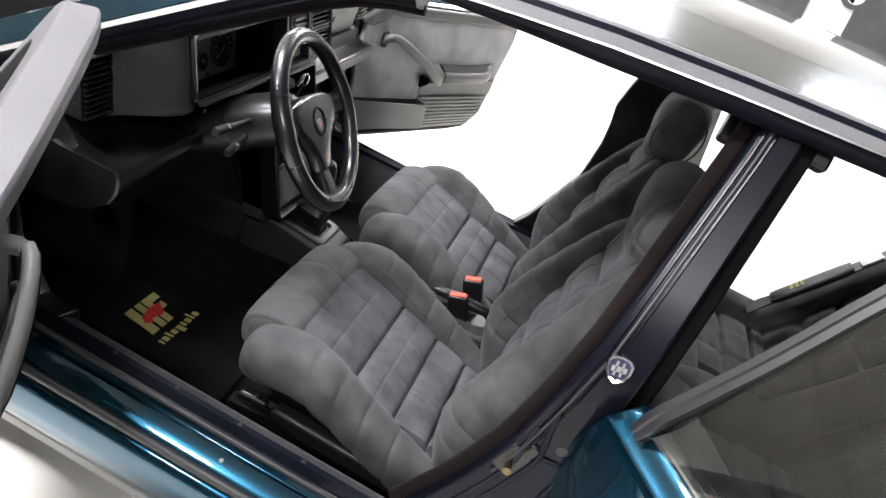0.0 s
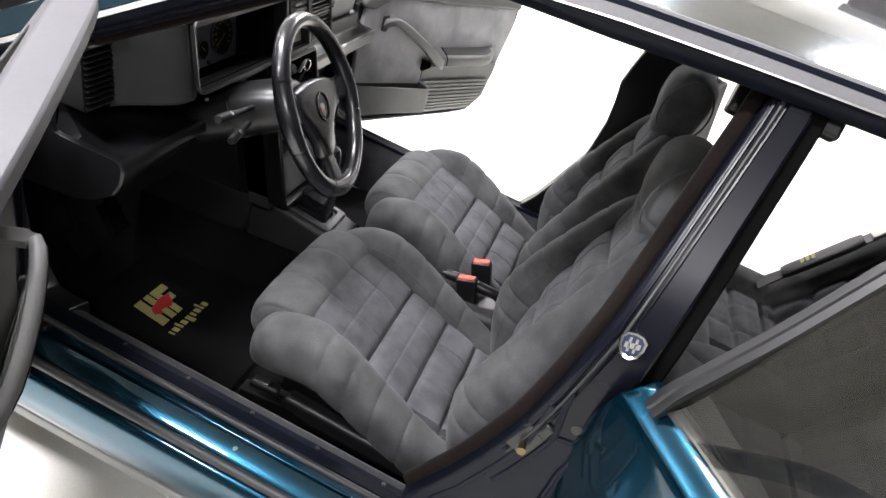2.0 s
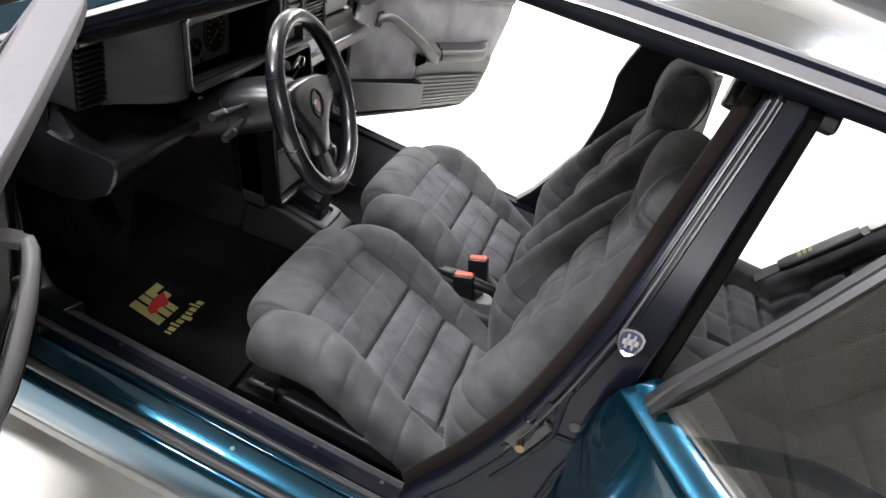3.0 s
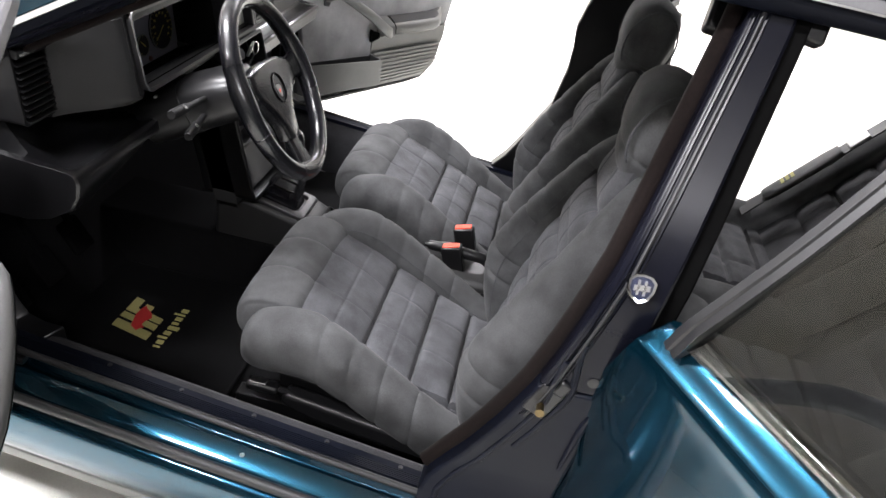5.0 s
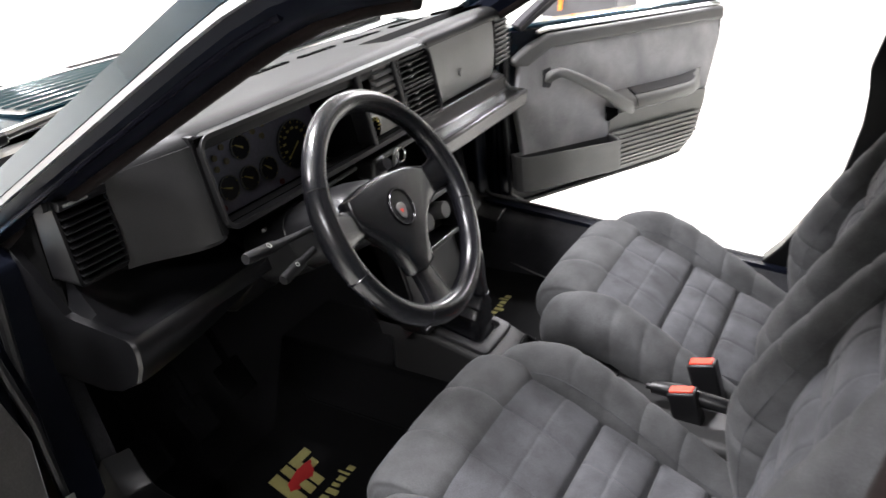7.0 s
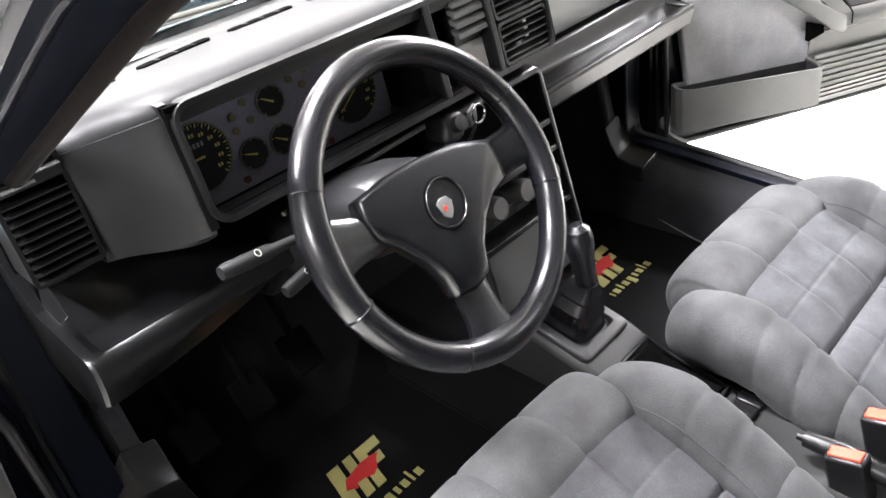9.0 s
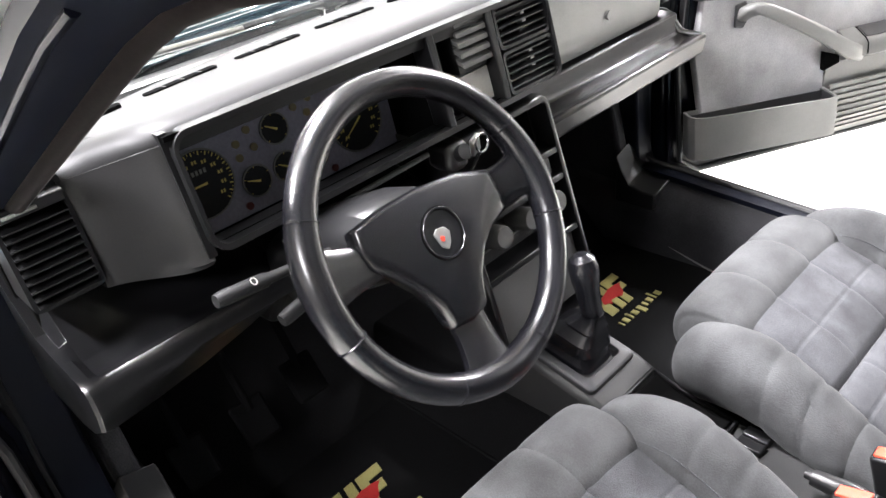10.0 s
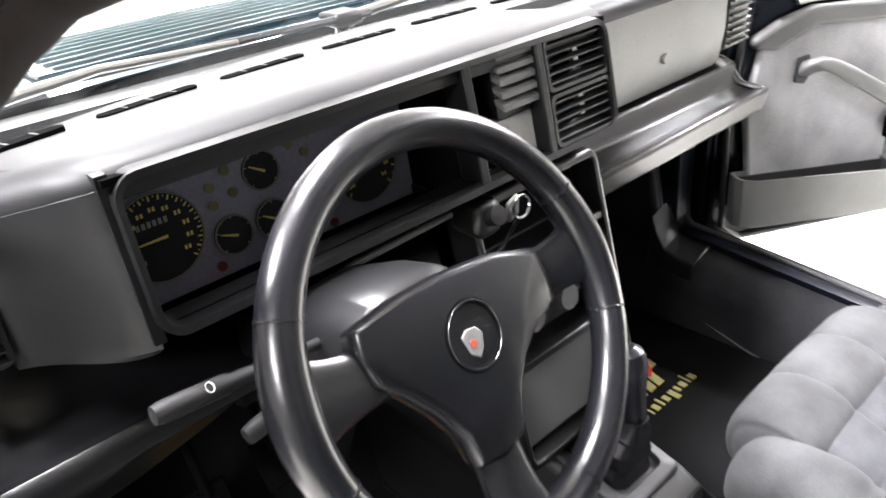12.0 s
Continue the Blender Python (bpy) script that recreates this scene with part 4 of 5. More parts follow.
    part("back_shell", bolster([(-0.03, 0, -0.055, 0.19, 0.026), (0.02, 0, -0.060, 0.222, 0.042), (0.25, 0, -0.064, 0.232, 0.046), (0.42, 0, -0.060, 0.205, 0.044), (0.53, 0, -0.054, 0.150, 0.040), (0.575, 0, -0.046, 0.11, 0.025)], back, 28, 3.2), VELOUR, s, "grey velour seat back")
    rest = [(0.545, 0, -0.018, 0.070, 0.026), (0.562, 0, -0.014, 0.098, 0.044), (0.60, 0, -0.012, 0.112, 0.056), (0.645, 0, -0.006, 0.117, 0.064), (0.69, 0, -0.003, 0.114, 0.066), (0.718, 0, -0.004, 0.102, 0.056), (0.735, 0, -0.006, 0.080, 0.038), (0.742, 0, -0.008, 0.045, 0.018)]
    hr = part("headrest", bolster(rest, back, 36, 2.6, 80, stitches=(0.60,)), VELOUR, s, "rounded grey velour headrest")
    for g in (-1, 1):
        part("headrest_piping", tube([back(0.652 + 0.080 * math.sin(a), g * (0.108 - 0.016 * abs(math.sin(a)) ** 3), -0.008 + 0.058 * math.cos(a)) for a in [radians(-50 + 8 * k) for k in range(36)]], 0.0022, 6), VELOUR_PANEL, hr)
    return s


front_seat(0.0, -0.3185, 0.0, "grey quilted velour driver's sports seat with tall bolsters")
front_seat(0.010, 0.3175, 0.004, "grey quilted velour front passenger sports seat with tall bolsters")


def rear_seat():
    s = thing("rear_bench", "grey velour rear bench with raised side bolsters", "car seat")
    for cy in (-0.33, 0.33):
        part("cushion_panel", quilted(lambda u, v, h: (u, cy + v, 0.375 - 0.10 * (u - 1.0) + h), 0.99, 1.36, lambda u: 0.20, (1.09, 1.19, 1.28), (1.04, 1.14, 1.235), (-0.4, 0.4), 50, 30, thick=0.10), VELOUR_PANEL, s, "quilted grey velour rear cushion")
        part("back_panel", quilted(lambda u, v, h: (1.22 + 0.62 * u - 0.79 * h, cy + v, 0.33 + 0.79 * u + 0.62 * h), 0.02, 0.54, lambda u: 0.20, (0.14, 0.26, 0.38), (0.08, 0.20, 0.32), (-0.4, 0.4), 50, 30, thick=0.10), VELOUR_PANEL, s, "quilted grey velour rear backrest")
    low = lambda u, v, h: (u, v, h)
    part("back_board", loft([[(1.22 + 0.62 * u - 0.79 * h, y, 0.33 + 0.79 * u + 0.62 * h) for u, h in ((-0.02, -0.012), (0.52, -0.012), (0.54, -0.03), (0.54, -0.07), (-0.02, -0.07))] for y in (-0.63, 0.63)]), VELOUR, s, "grey velour rear backrest base", bevel=0.008)
    for cy in (-0.58, 0.0, 0.58):
        part("cushion_bolster", bolster([(0.90, cy, 0.335, 0.02, 0.02), (0.92, cy, 0.34, 0.055, 0.055), (1.00, cy, 0.345, 0.075, 0.075), (1.20, cy, 0.335, 0.075, 0.07), (1.38, cy, 0.33, 0.07, 0.07)], low), VELOUR, s, "grey velour rear bolster")
        part("back_bolster", bolster([(1.13, cy, 0.34, 0.04, 0.03), (1.15, cy, 0.36, 0.07, 0.05), (1.24, cy, 0.455, 0.078, 0.055), (1.36, cy, 0.60, 0.078, 0.06), (1.48, cy, 0.75, 0.075, 0.055), (1.54, cy, 0.82, 0.03, 0.03)], lambda u, v, h: (u + 0.04, v, h - (0.025 if v > 0.4 else 0.0))), VELOUR, s, "grey velour rear back bolster")
    part("front_roll", bolster([(-0.52, 0.965, 0.355, 0.03, 0.03), (-0.50, 0.96, 0.355, 0.055, 0.05), (0.50, 0.96, 0.355, 0.055, 0.05), (0.52, 0.965, 0.355, 0.03, 0.03)], lambda u, v, h: (v, u, h)), VELOUR, s)
    part("bench_base", box(0.93, 1.45, -0.60, 0.60, 0.168, 0.32), CARPET, s)
    return s


rear_seat()


def seat_belts():
    for x, y, z, ln in ((0.384, 0.060, 0.388, "belt buckle with red button on the passenger seat's inner side"), (0.367, -0.016, 0.370, "belt buckle with red button on the driver seat's inner side")):
        b = thing("belt_buckle", "black " + ln, "seat belt buckle", "belt buckles")
        tilt = Matrix.Translation((x, y, z)) @ pose(0, 0, 0, 0, -16, 0)
        part("housing", box(-0.026, 0.026, -0.015, 0.015, -0.085, 0.0, tilt), TRIM, b, bevel=0.004)
        part("red_button", box(-0.021, 0.021, -0.0095, 0.0095, -0.004, 0.0035, tilt), RED, b, "red release button", bevel=0.0015)
        part("stalk", tube([tilt @ Vector((0, 0, -0.08)), tilt @ Vector((0.02, 0, -0.16)), tilt @ Vector((0.03, 0, -0.22))], 0.011, 8), RUBBER, b)
    # belt with a pad, lying on the rear backrest beside the open rear door
    b = thing("rear_seat_belt", "black seat belt with a yellow-marked shoulder pad", "seat belt")
    run = curve_points([(1.50, 0.520, 0.812), (1.36, 0.522, 0.635), (1.24, 0.525, 0.487), (1.17, 0.52, 0.400)], 14)
    up = Vector((-0.79, 0, 0.62))
    part("webbing", loft([[Vector(p) + Vector((0, k * 0.024, 0)) + up * o for k, o in ((-1, 0.0), (1, 0.0), (1, 0.004), (-1, 0.004))] for p in run]), RUBBER, b)
    pad = curve_points([(1.37, 0.522, 0.647), (1.28, 0.524, 0.535), (1.22, 0.525, 0.462)], 10)
    part("shoulder_pad", loft([ellipse_ring(Vector(p) + up * 0.006, (0, 1, 0), up, 0.034 * (1 if 0 < i < 9 else 0.8), 0.012, 14) for i, p in enumerate(pad)]), TRIM, b, "black padded belt sleeve")
    along = Vector((0.62, 0, 0.79))
    for k in range(3):
        q = Vector(pad[5]) + up * 0.0185 + along * (-0.016 + 0.016 * k)
        part("yellow_mark", loft([[q + along * a + Vector((0, c2, 0)) + up * o for a, c2 in ((-0.005, -0.014), (0.005, -0.014), (0.005, 0.014), (-0.005, 0.014))] for o in (0, 0.0015)]), YELLOW, b, smooth=False)
    part("belt_adjuster", box(-0.03, 0.03, -0.026, 0.026, -0.004, 0.006, Matrix.Translation(Vector(run[3]) + up * 0.006) @ pose(0, 0, 0, 0, -52, 0)), SATIN_METAL, b, bevel=0.003)


seat_belts()


# ---------------------------------------------------------------- floor mats
def floor_mat(cx, cy, turn):
    m = thing("floor_mat", "black carpet mat with a yellow and red embroidered badge", "floor mat", "front floor mats")
    base = Matrix.Translation((cx, cy, 0.172))
    out = [(x, y) for x, y in rounded(0.52, 0.42, 0.05, 5)]
    part("carpet", loft([[base @ Vector((x, y, 0)) for x, y in out], [base @ Vector((x, y, 0.010)) for x, y in out]]), CARPET, m, bevel=0.003)
    part("edging", tube([base @ Vector((x, y, 0.009)) for x, y in out], 0.0045, 6, True), CARPET, m, "stitched black edging")
    k = Matrix.Translation((cx - 0.02, cy, 0.1835)) @ pose(0, 0, 0, 0, 0, turn)
    bar = lambda pts: loft([[k @ Vector((x * 0.86, y * 0.86, z)) for x, y in pts] for z in (-0.002, 0.0008)])
    slant = lambda x0, x1, y0, y1: [(x0 + y0 * 0.25, y0), (x1 + y0 * 0.25, y0), (x1 + y1 * 0.25, y1), (x0 + y1 * 0.25, y1)]
    for pts in (slant(-0.062, -0.032, -0.055, 0.055), slant(-0.020, 0.002, -0.055, 0.055), slant(0.010, 0.032, -0.055, 0.055), slant(0.032, 0.070, 0.030, 0.055), slant(0.032, 0.060, -0.008, 0.016), slant(-0.036, -0.018, -0.012, 0.012)):
        part("badge_letter_bar", bar(pts), YELLOW, m, smooth=False)
    k = Matrix.Translation((cx - 0.02, cy, 0.1845)) @ pose(0, 0, 0, 0, 0, turn)
    blob = [(-0.050, -0.012), (-0.030, -0.024), (-0.022, -0.014), (0.0, -0.018), (0.012, -0.026), (0.030, -0.016), (0.044, 0.004), (0.056, 0.012), (0.040, 0.018), (0.012, 0.020), (-0.014, 0.014), (-0.036, 0.008)]
    part("badge_red_patch", bar(blob), RED_THREAD, m, smooth=False)
    k = Matrix.Translation((cx - 0.02, cy, 0.1835)) @ pose(0, 0, 0, 0, 0, turn)
    xs = -0.092
    for w, h0, h1 in ((0.005, 0, 0.020), (0.014, 0, 0.020), (0.007, 0, 0.028), (0.014, 0, 0.020), (0.014, -0.012, 0.020), (0.009, 0, 0.020), (0.014, 0, 0.020), (0.005, 0, 0.034), (0.014, 0, 0.020)):
        part("lettering_bar", bar([(xs, -0.100 + h0 * 0.9), (xs + w, -0.100 + h0 * 0.9), (xs + w, -0.100 + h1 * 0.9), (xs, -0.100 + h1 * 0.9)]), YELLOW, m, smooth=False)
        xs += w + 0.0095
    return m


floor_mat(-0.266, -0.345, 90)
floor_mat(-0.264, 0.395, 90)


# ---------------------------------------------------------------- dashboard
dash = thing("dashboard", "black plastic dashboard with instrument binnacle, vents and shelves", "dashboard", at=(0.012, -0.002, 0.020))


def dash_front(y):
    """x and z of the pad's front edge across the car."""
    f = smooth01((y + 0.60) / 0.10)
    x, z = -0.305 + 0.095 * f, 0.902 + 0.030 * f
    g = smooth01((y - 0.118) / 0.010)
    return x + (-0.300 - x) * g, z + (0.905 - z) * g


def build_dash():
    ys = sorted(set([round(v, 4) for v in np.linspace(-0.675, 0.685, 60)] + [0.116, 0.120, 0.124, 0.128, 0.132]))
    rings = []
    for y in ys:
        xf, zf = dash_front(y)
        b = -0.552 + 0.14 * (y / 0.68) ** 2
        prof = [(b, 0.866), (b + 0.008, 0.888), (b + 0.020, 0.8955), (max(-0.46, b + 0.05), 0.900), (max(-0.38, b + 0.09), 0.910), (xf - 0.075, zf - 0.008), (xf - 0.045, zf - 0.001), (xf - 0.026, zf - 0.0005), (xf - 0.012, zf - 0.004), (xf - 0.0035, zf - 0.011), (xf, zf - 0.021), (xf - 0.001, zf - 0.030), (xf - 0.03, zf - 0.034), (-0.40, 0.86), (b + 0.01, 0.845)]
        rings.append([(x, y, z) for x, z in prof])
    part("dash_pad", loft(rings), PAD, dash, "satin black dashboard pad")
    # defroster slots
    for k in range(8):
        y0 = -0.575 + 0.150 * k
        xm = -0.458 + 0.21 * (y0 + 0.057 + 0.02) ** 2
        zt = 0.900 + (xm + 0.46) * 0.125 + 0.0012
        tilt = pose(xm, y0 + 0.0575, zt, 0, -5, -math.degrees(math.atan(0.42 * (y0 + 0.077))))
        # Flush black plate stands for the shade inside the open slot
        slot = part("defroster_slot", loft([[tilt @ Vector((x, y, z)) for y, x in rounded(0.116, 0.017, 0.007, 4)] for z in (-0.015, 0.001)]), DARK, dash)
        for j in range(1, 4):
            part("slot_rib", box(-0.008, 0.008, -0.0575 + 0.029 * j - 0.001, -0.0575 + 0.029 * j + 0.001, -0.004, 0.0016, tilt), TRIM, slot, smooth=False)
    # binnacle: frame of the face, which leans back
    fx = lambda z: -0.2125 + (0.930 - z) * 0.21
    face = lambda u, w, out: (fx(w) + out, u, w)
    rim = [(u - 0.195, w + 0.857) for u, w in rounded(0.614, 0.136, 0.022, 5)]
    inn = [(u - 0.195, w + 0.857) for u, w in rounded(0.600, 0.122, 0.016, 5)]
    bm = loft([[face(u, w, -0.04) for u, w in rim], [face(u, w, 0.004) for u, w in rim], [face(u * 0.996 - 0.0008, w * 0.996 + 0.0034, 0.009) for u, w in rim], [face(u, w, 0.008) for u, w in inn], [face(u, w, -0.02) for u, w in inn]], caps=False)
    part("binnacle_frame", bm, TRIM, dash, "rounded black binnacle surround")
    part("corner_fill", prism([(-0.5075, 0.787), (-0.5075, 0.926), (-0.4975, 0.926), (-0.4975, 0.787)], "y", -0.03, 0.0005, lambda u, o, w: face(u, w, o)), TRIM, dash, smooth=False)
    # instrument recess, its walls blackened with the shade inside it
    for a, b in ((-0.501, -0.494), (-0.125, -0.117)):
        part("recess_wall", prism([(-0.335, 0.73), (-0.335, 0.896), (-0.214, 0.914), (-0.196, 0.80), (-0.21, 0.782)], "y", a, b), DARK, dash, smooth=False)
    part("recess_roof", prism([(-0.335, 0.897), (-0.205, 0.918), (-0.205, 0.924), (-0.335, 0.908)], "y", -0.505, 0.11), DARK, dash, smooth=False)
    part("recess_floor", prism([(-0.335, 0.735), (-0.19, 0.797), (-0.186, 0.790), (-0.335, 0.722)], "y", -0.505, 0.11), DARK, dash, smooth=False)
    board = lambda u, w, out: (-0.316 + (0.83 - w) * 0.15 + out, u, w - 0.010)
    cl = part("instrument_board", prism([(-0.497, 0.745), (-0.497, 0.900), (-0.122, 0.900), (-0.122, 0.745)], "y", -0.010, 0.0, lambda u, o, w: board(u, w, o)), material("slate_grey_instrument_face", (0.22, 0.22, 0.28), 0.5, grain=0.1), dash, "dark grey instrument face", smooth=False)

    def gauge(y, z, r, ticks, needle, name):
        c = Vector(board(y, z, 0.004))
        nrm = Vector((1, 0, 0.15)).normalized()
        h, v = Vector((0, 1, 0)), Vector((-0.15, 0, 1)).normalized()
        g = part(name, disc(bmesh.new(), c, nrm, r, 0.006, 32), DIAL, dash, "black dial with yellow figures and needle")
        part("dial_ring", tube([c + r * (math.cos(a) * h + math.sin(a) * v) for a in [k * math.tau / 32 for k in range(32)]], 0.0012, 6, True), GREY_PLASTIC, g)
        bm = bmesh.new()
        for k in range(ticks):
            a = radians(225 - 270 * k / (ticks - 1))
            d, s = math.cos(a) * h + math.sin(a) * v, -math.sin(a) * h + math.cos(a) * v
            big = k % 2 == 0
            p0, p1, w = c + nrm * 0.0008 + d * r * 0.95, c + nrm * 0.0008 + d * r * (0.84 if big else 0.90), r * (0.020 if big else 0.012)
            bm.faces.new([bm.verts.new(q) for q in (p0 - s * w, p0 + s * w, p1 + s * w, p1 - s * w)])
        if r > 0.04:
            for k in range(11):
                a = radians(218 - 256 * k / 10)
                q = c + nrm * 0.0009 + (math.cos(a) * h + math.sin(a) * v) * r * 0.66
                for e in (-0.0023, 0.0017):
                    bm.faces.new([bm.verts.new(q + h * (e + dx) + v * dz) for dx, dz in ((-0.0013, -0.0022), (0.0013, -0.0022), (0.0013, 0.0022), (-0.0013, 0.0022))])
        part("dial_print", bm, GAUGE_YELLOW, g, smooth=False)
        a = radians(needle)
        d, s = math.cos(a) * h + math.sin(a) * v, -math.sin(a) * h + math.cos(a) * v
        bm = bmesh.new()
        q = c + nrm * 0.003
        bm.faces.new([bm.verts.new(p) for p in (q - d * r * 0.15 - s * 0.0016, q + d * r * 0.8 - s * 0.0006, q + d * r * 0.8 + s * 0.0006, q - d * r * 0.15 + s * 0.0016)])
        part("needle", bm, GAUGE_YELLOW, g, smooth=False)
        return g, c, h, v, nrm

    g, c, h, v, nrm = gauge(-0.436, 0.822, 0.044, 41, 180, "speedometer")
    bm = bmesh.new()
    for k in range(6):
        q = c + nrm * 0.001 + h * (-0.018 + 0.0055 * k) + v * 0.016
        bm.faces.new([bm.verts.new(p) for p in (q - h * 0.0018 - v * 0.003, q + h * 0.0018 - v * 0.003, q + h * 0.0018 + v * 0.003, q - h * 0.0018 + v * 0.003)])
    part("odometer_bar", bm, ODOMETER, g, smooth=False)
    gauge(-0.190, 0.815, 0.044, 21, 215, "rev_counter")
    gauge(-0.317, 0.850, 0.0205, 9, 150, "small_gauge")
    gauge(-0.364, 0.797, 0.0205, 9, 160, "small_gauge")
    gauge(-0.316, 0.797, 0.0205, 9, 150, "small_gauge")
    gauge(-0.268, 0.797, 0.0205, 9, 140, "small_gauge")
    for y, z, m in ((-0.375, 0.85, YELLOW), (-0.355, 0.862, YELLOW), (-0.352, 0.838, YELLOW), (-0.376, 0.832, YELLOW), (-0.280, 0.865, YELLOW), (-0.262, 0.852, YELLOW), (-0.255, 0.87, YELLOW), (-0.385, 0.770, RED), (-0.245, 0.765, RED)):
        part("warning_lamp", disc(bmesh.new(), board(y, z, 0.003), (1, 0, 0.15), 0.0052, 0.004, 14), material("tinted_lens", (0.16, 0.13, 0.06) if m is YELLOW else (0.12, 0.02, 0.02), 0.3), dash)
    # column of small vent, clock and pane between instruments and main vent
    for y in (-0.126, -0.012):
        part("face_divider", prism([(y - 0.006, 0.794), (y - 0.006, 0.922), (y + 0.006, 0.922), (y + 0.006, 0.794)], "y", -0.03, 0.006, lambda u, o, w: face(u, w, o)), TRIM, dash, bevel=0.002)
    # Black plate paints the dark depth behind vents and clock
    part("centre_plate", prism([(-0.118, 0.795), (-0.118, 0.920), (0.104, 0.920), (0.104, 0.795)], "y", -0.05, -0.045, lambda u, o, w: face(u, w, o)), DARK, dash, smooth=False)
    sv = part("small_vent", prism([(-0.076, 0.846), (-0.076, 0.918), (-0.020, 0.918), (-0.020, 0.846)], "y", -0.045, -0.012, lambda u, o, w: face(u, w, o)), TRIM, dash, smooth=False)
    for k in range(5):
        z = 0.858 + 0.0135 * k
        part("slat", prism([(-0.077, z), (-0.019, z), (-0.019, z + 0.006), (-0.077, z + 0.006)], "y", -0.012, 0.001, lambda u, o, w: face(u, w - o * 0.4, o)), ROLL_GREY, sv, smooth=False)
    # Pale plate painted as the white reflection in the clock's glass cover
    part("clock_glass_reflection", prism([(-0.117, 0.798), (-0.117, 0.843), (-0.019, 0.843), (-0.019, 0.798)], "y", -0.03, -0.016, lambda u, o, w: face(u, w, o)), PALE, dash, "pale plate for the clock glass's reflection", smooth=False)
    c = Vector(face(-0.098, 0.818, -0.012))
    ck = part("clock", disc(bmesh.new(), c, (1, 0, 0.21), 0.020, 0.01, 28), DARK, dash, "small black clock with yellow marks")
    part("clock_ring", tube([c + Vector((0, 0.020 * math.cos(a), 0.020 * math.sin(a))) for a in [k * math.tau / 28 for k in range(28)]], 0.0018, 6, True), SATIN_METAL, ck)
    bm = bmesh.new()
    for k in range(12):
        a = k * math.tau / 12
        add_box(bm, 0.0, 0.0015, -0.0014, 0.0014, 0.012, 0.017, Matrix.Translation(c) @ Matrix.Rotation(a, 4, "X"))
    part("clock_print", bm, GAUGE_YELLOW, ck, smooth=False)
    for z0, z1 in ((0.796, 0.857), (0.860, 0.921)):
        vt = part("centre_vent", loft([[face(0.051 + u, (z0 + z1) / 2 + w, o) for u, w in rounded(0.112 * k, (z1 - z0) * j, 0.008, 4)] for k, j, o in ((1, 1, -0.04), (1, 1, 0.006), (0.93, 0.86, 0.006), (0.93, 0.86, -0.035))], caps=False), TRIM, dash, "black louvred centre vent")
        for k in range(5):
            z = z0 + 0.0085 + 0.0105 * k
            part("slat", prism([(-0.001, z), (0.103, z), (0.103, z + 0.0020), (-0.001, z + 0.0020)], "y", -0.005, 0.004, lambda u, o, w: face(u, w - o * 0.15, o)), TRIM, vt, smooth=False)
        for u in (0.033, 0.069):
            part("vane", prism([(u - 0.001, z0 + 0.006), (u - 0.001, z1 - 0.006), (u + 0.001, z1 - 0.006), (u + 0.001, z0 + 0.006)], "y", -0.036, -0.022, lambda u2, o, w: face(u2, w, o)), TRIM, vt, smooth=False)
    # curved face left of the instruments and the outer vent
    rings = []
    for k in range(12):
        f = k / 11
        y = -0.502 - 0.086 * f
        xt, zt = dash_front(y)
        xt, zt = xt + 0.0006, zt - 0.0165
        rings.append([(xt - 0.02, y, zt - 0.001), (xt, y, zt)] + [(xt + (zt - z) * (0.21 - 0.17 * f), y, z) for z in (0.88, 0.84, 0.81, 0.793 - 0.02 * f, 0.783 - 0.022 * f)] + [(xt + 0.018 - 0.012 * f, y, 0.774 - 0.022 * f), (xt - 0.03, y, 0.766 - 0.022 * f), (xt - 0.09, y, 0.80), (xt - 0.09, y, zt)])
    part("side_face", loft(rings), PAD, dash, "curved black dash face")
    ov = part("outer_vent", loft([[(-0.312 + o + (0.9 - 0.835 - w) * 0.12, -0.628 + u, 0.832 + w) for u, w in rounded(0.080 * k, 0.136 * j, 0.008, 4)] for k, j, o in ((1, 1, -0.05), (1, 1, 0.010), (0.88, 0.92, 0.010), (0.88, 0.92, -0.03))], caps=False), TRIM, dash, "black louvred side vent")
    # Black back paints the shade behind the slats
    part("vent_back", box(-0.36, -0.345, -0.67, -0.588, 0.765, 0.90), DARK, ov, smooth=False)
    for k in range(10):
        z = 0.772 + 0.0098 * k
        part("slat", box(-0.020, 0.006, -0.035, 0.035, -0.0009, 0.0009, Matrix.Translation((-0.302 + (0.9 - z) * 0.12, -0.628, z)) @ pose(0, 0, 0, 0, 12, 0)), TRIM, ov, smooth=False)
    part("vent_bar", box(-0.012, 0.010, -0.037, 0.037, -0.007, 0.007, Matrix.Translation((-0.300, -0.628, 0.878)) @ pose(0, 0, 0, 0, 6, 0)), TRIM, ov, bevel=0.002)
    part("vent_thumb", box(0.008, 0.013, -0.030, 0.006, -0.002, 0.002, Matrix.Translation((-0.300, -0.628, 0.877))), GREY_PLASTIC, ov, bevel=0.001)
    # passenger side: glovebox lid, vent, shelf
    rings = []
    for y in np.linspace(0.122, 0.592, 9):
        rings.append([(-0.304, y, 0.892), (-0.298, y, 0.86), (-0.296, y, 0.80), (-0.303, y, 0.745), (-0.314, y, 0.731), (-0.342, y, 0.735), (-0.342, y, 0.892)])
    # Lid greyed against the black dash: the light on it is in the colour
    gl = part("glovebox_lid", loft(rings), GREY_PLASTIC, dash, "glovebox lid, grey for the light on it", bevel=0.003)
    part("lock", tube([(-0.304, 0.405, 0.790), (-0.292, 0.405, 0.790)], 0.009, 16), GREY_PLASTIC, gl, "metal lock")
    rv = part("outer_vent", box(-0.372, -0.300, 0.601, 0.678, 0.757, 0.885), TRIM, dash, "black louvred side vent", bevel=0.006)
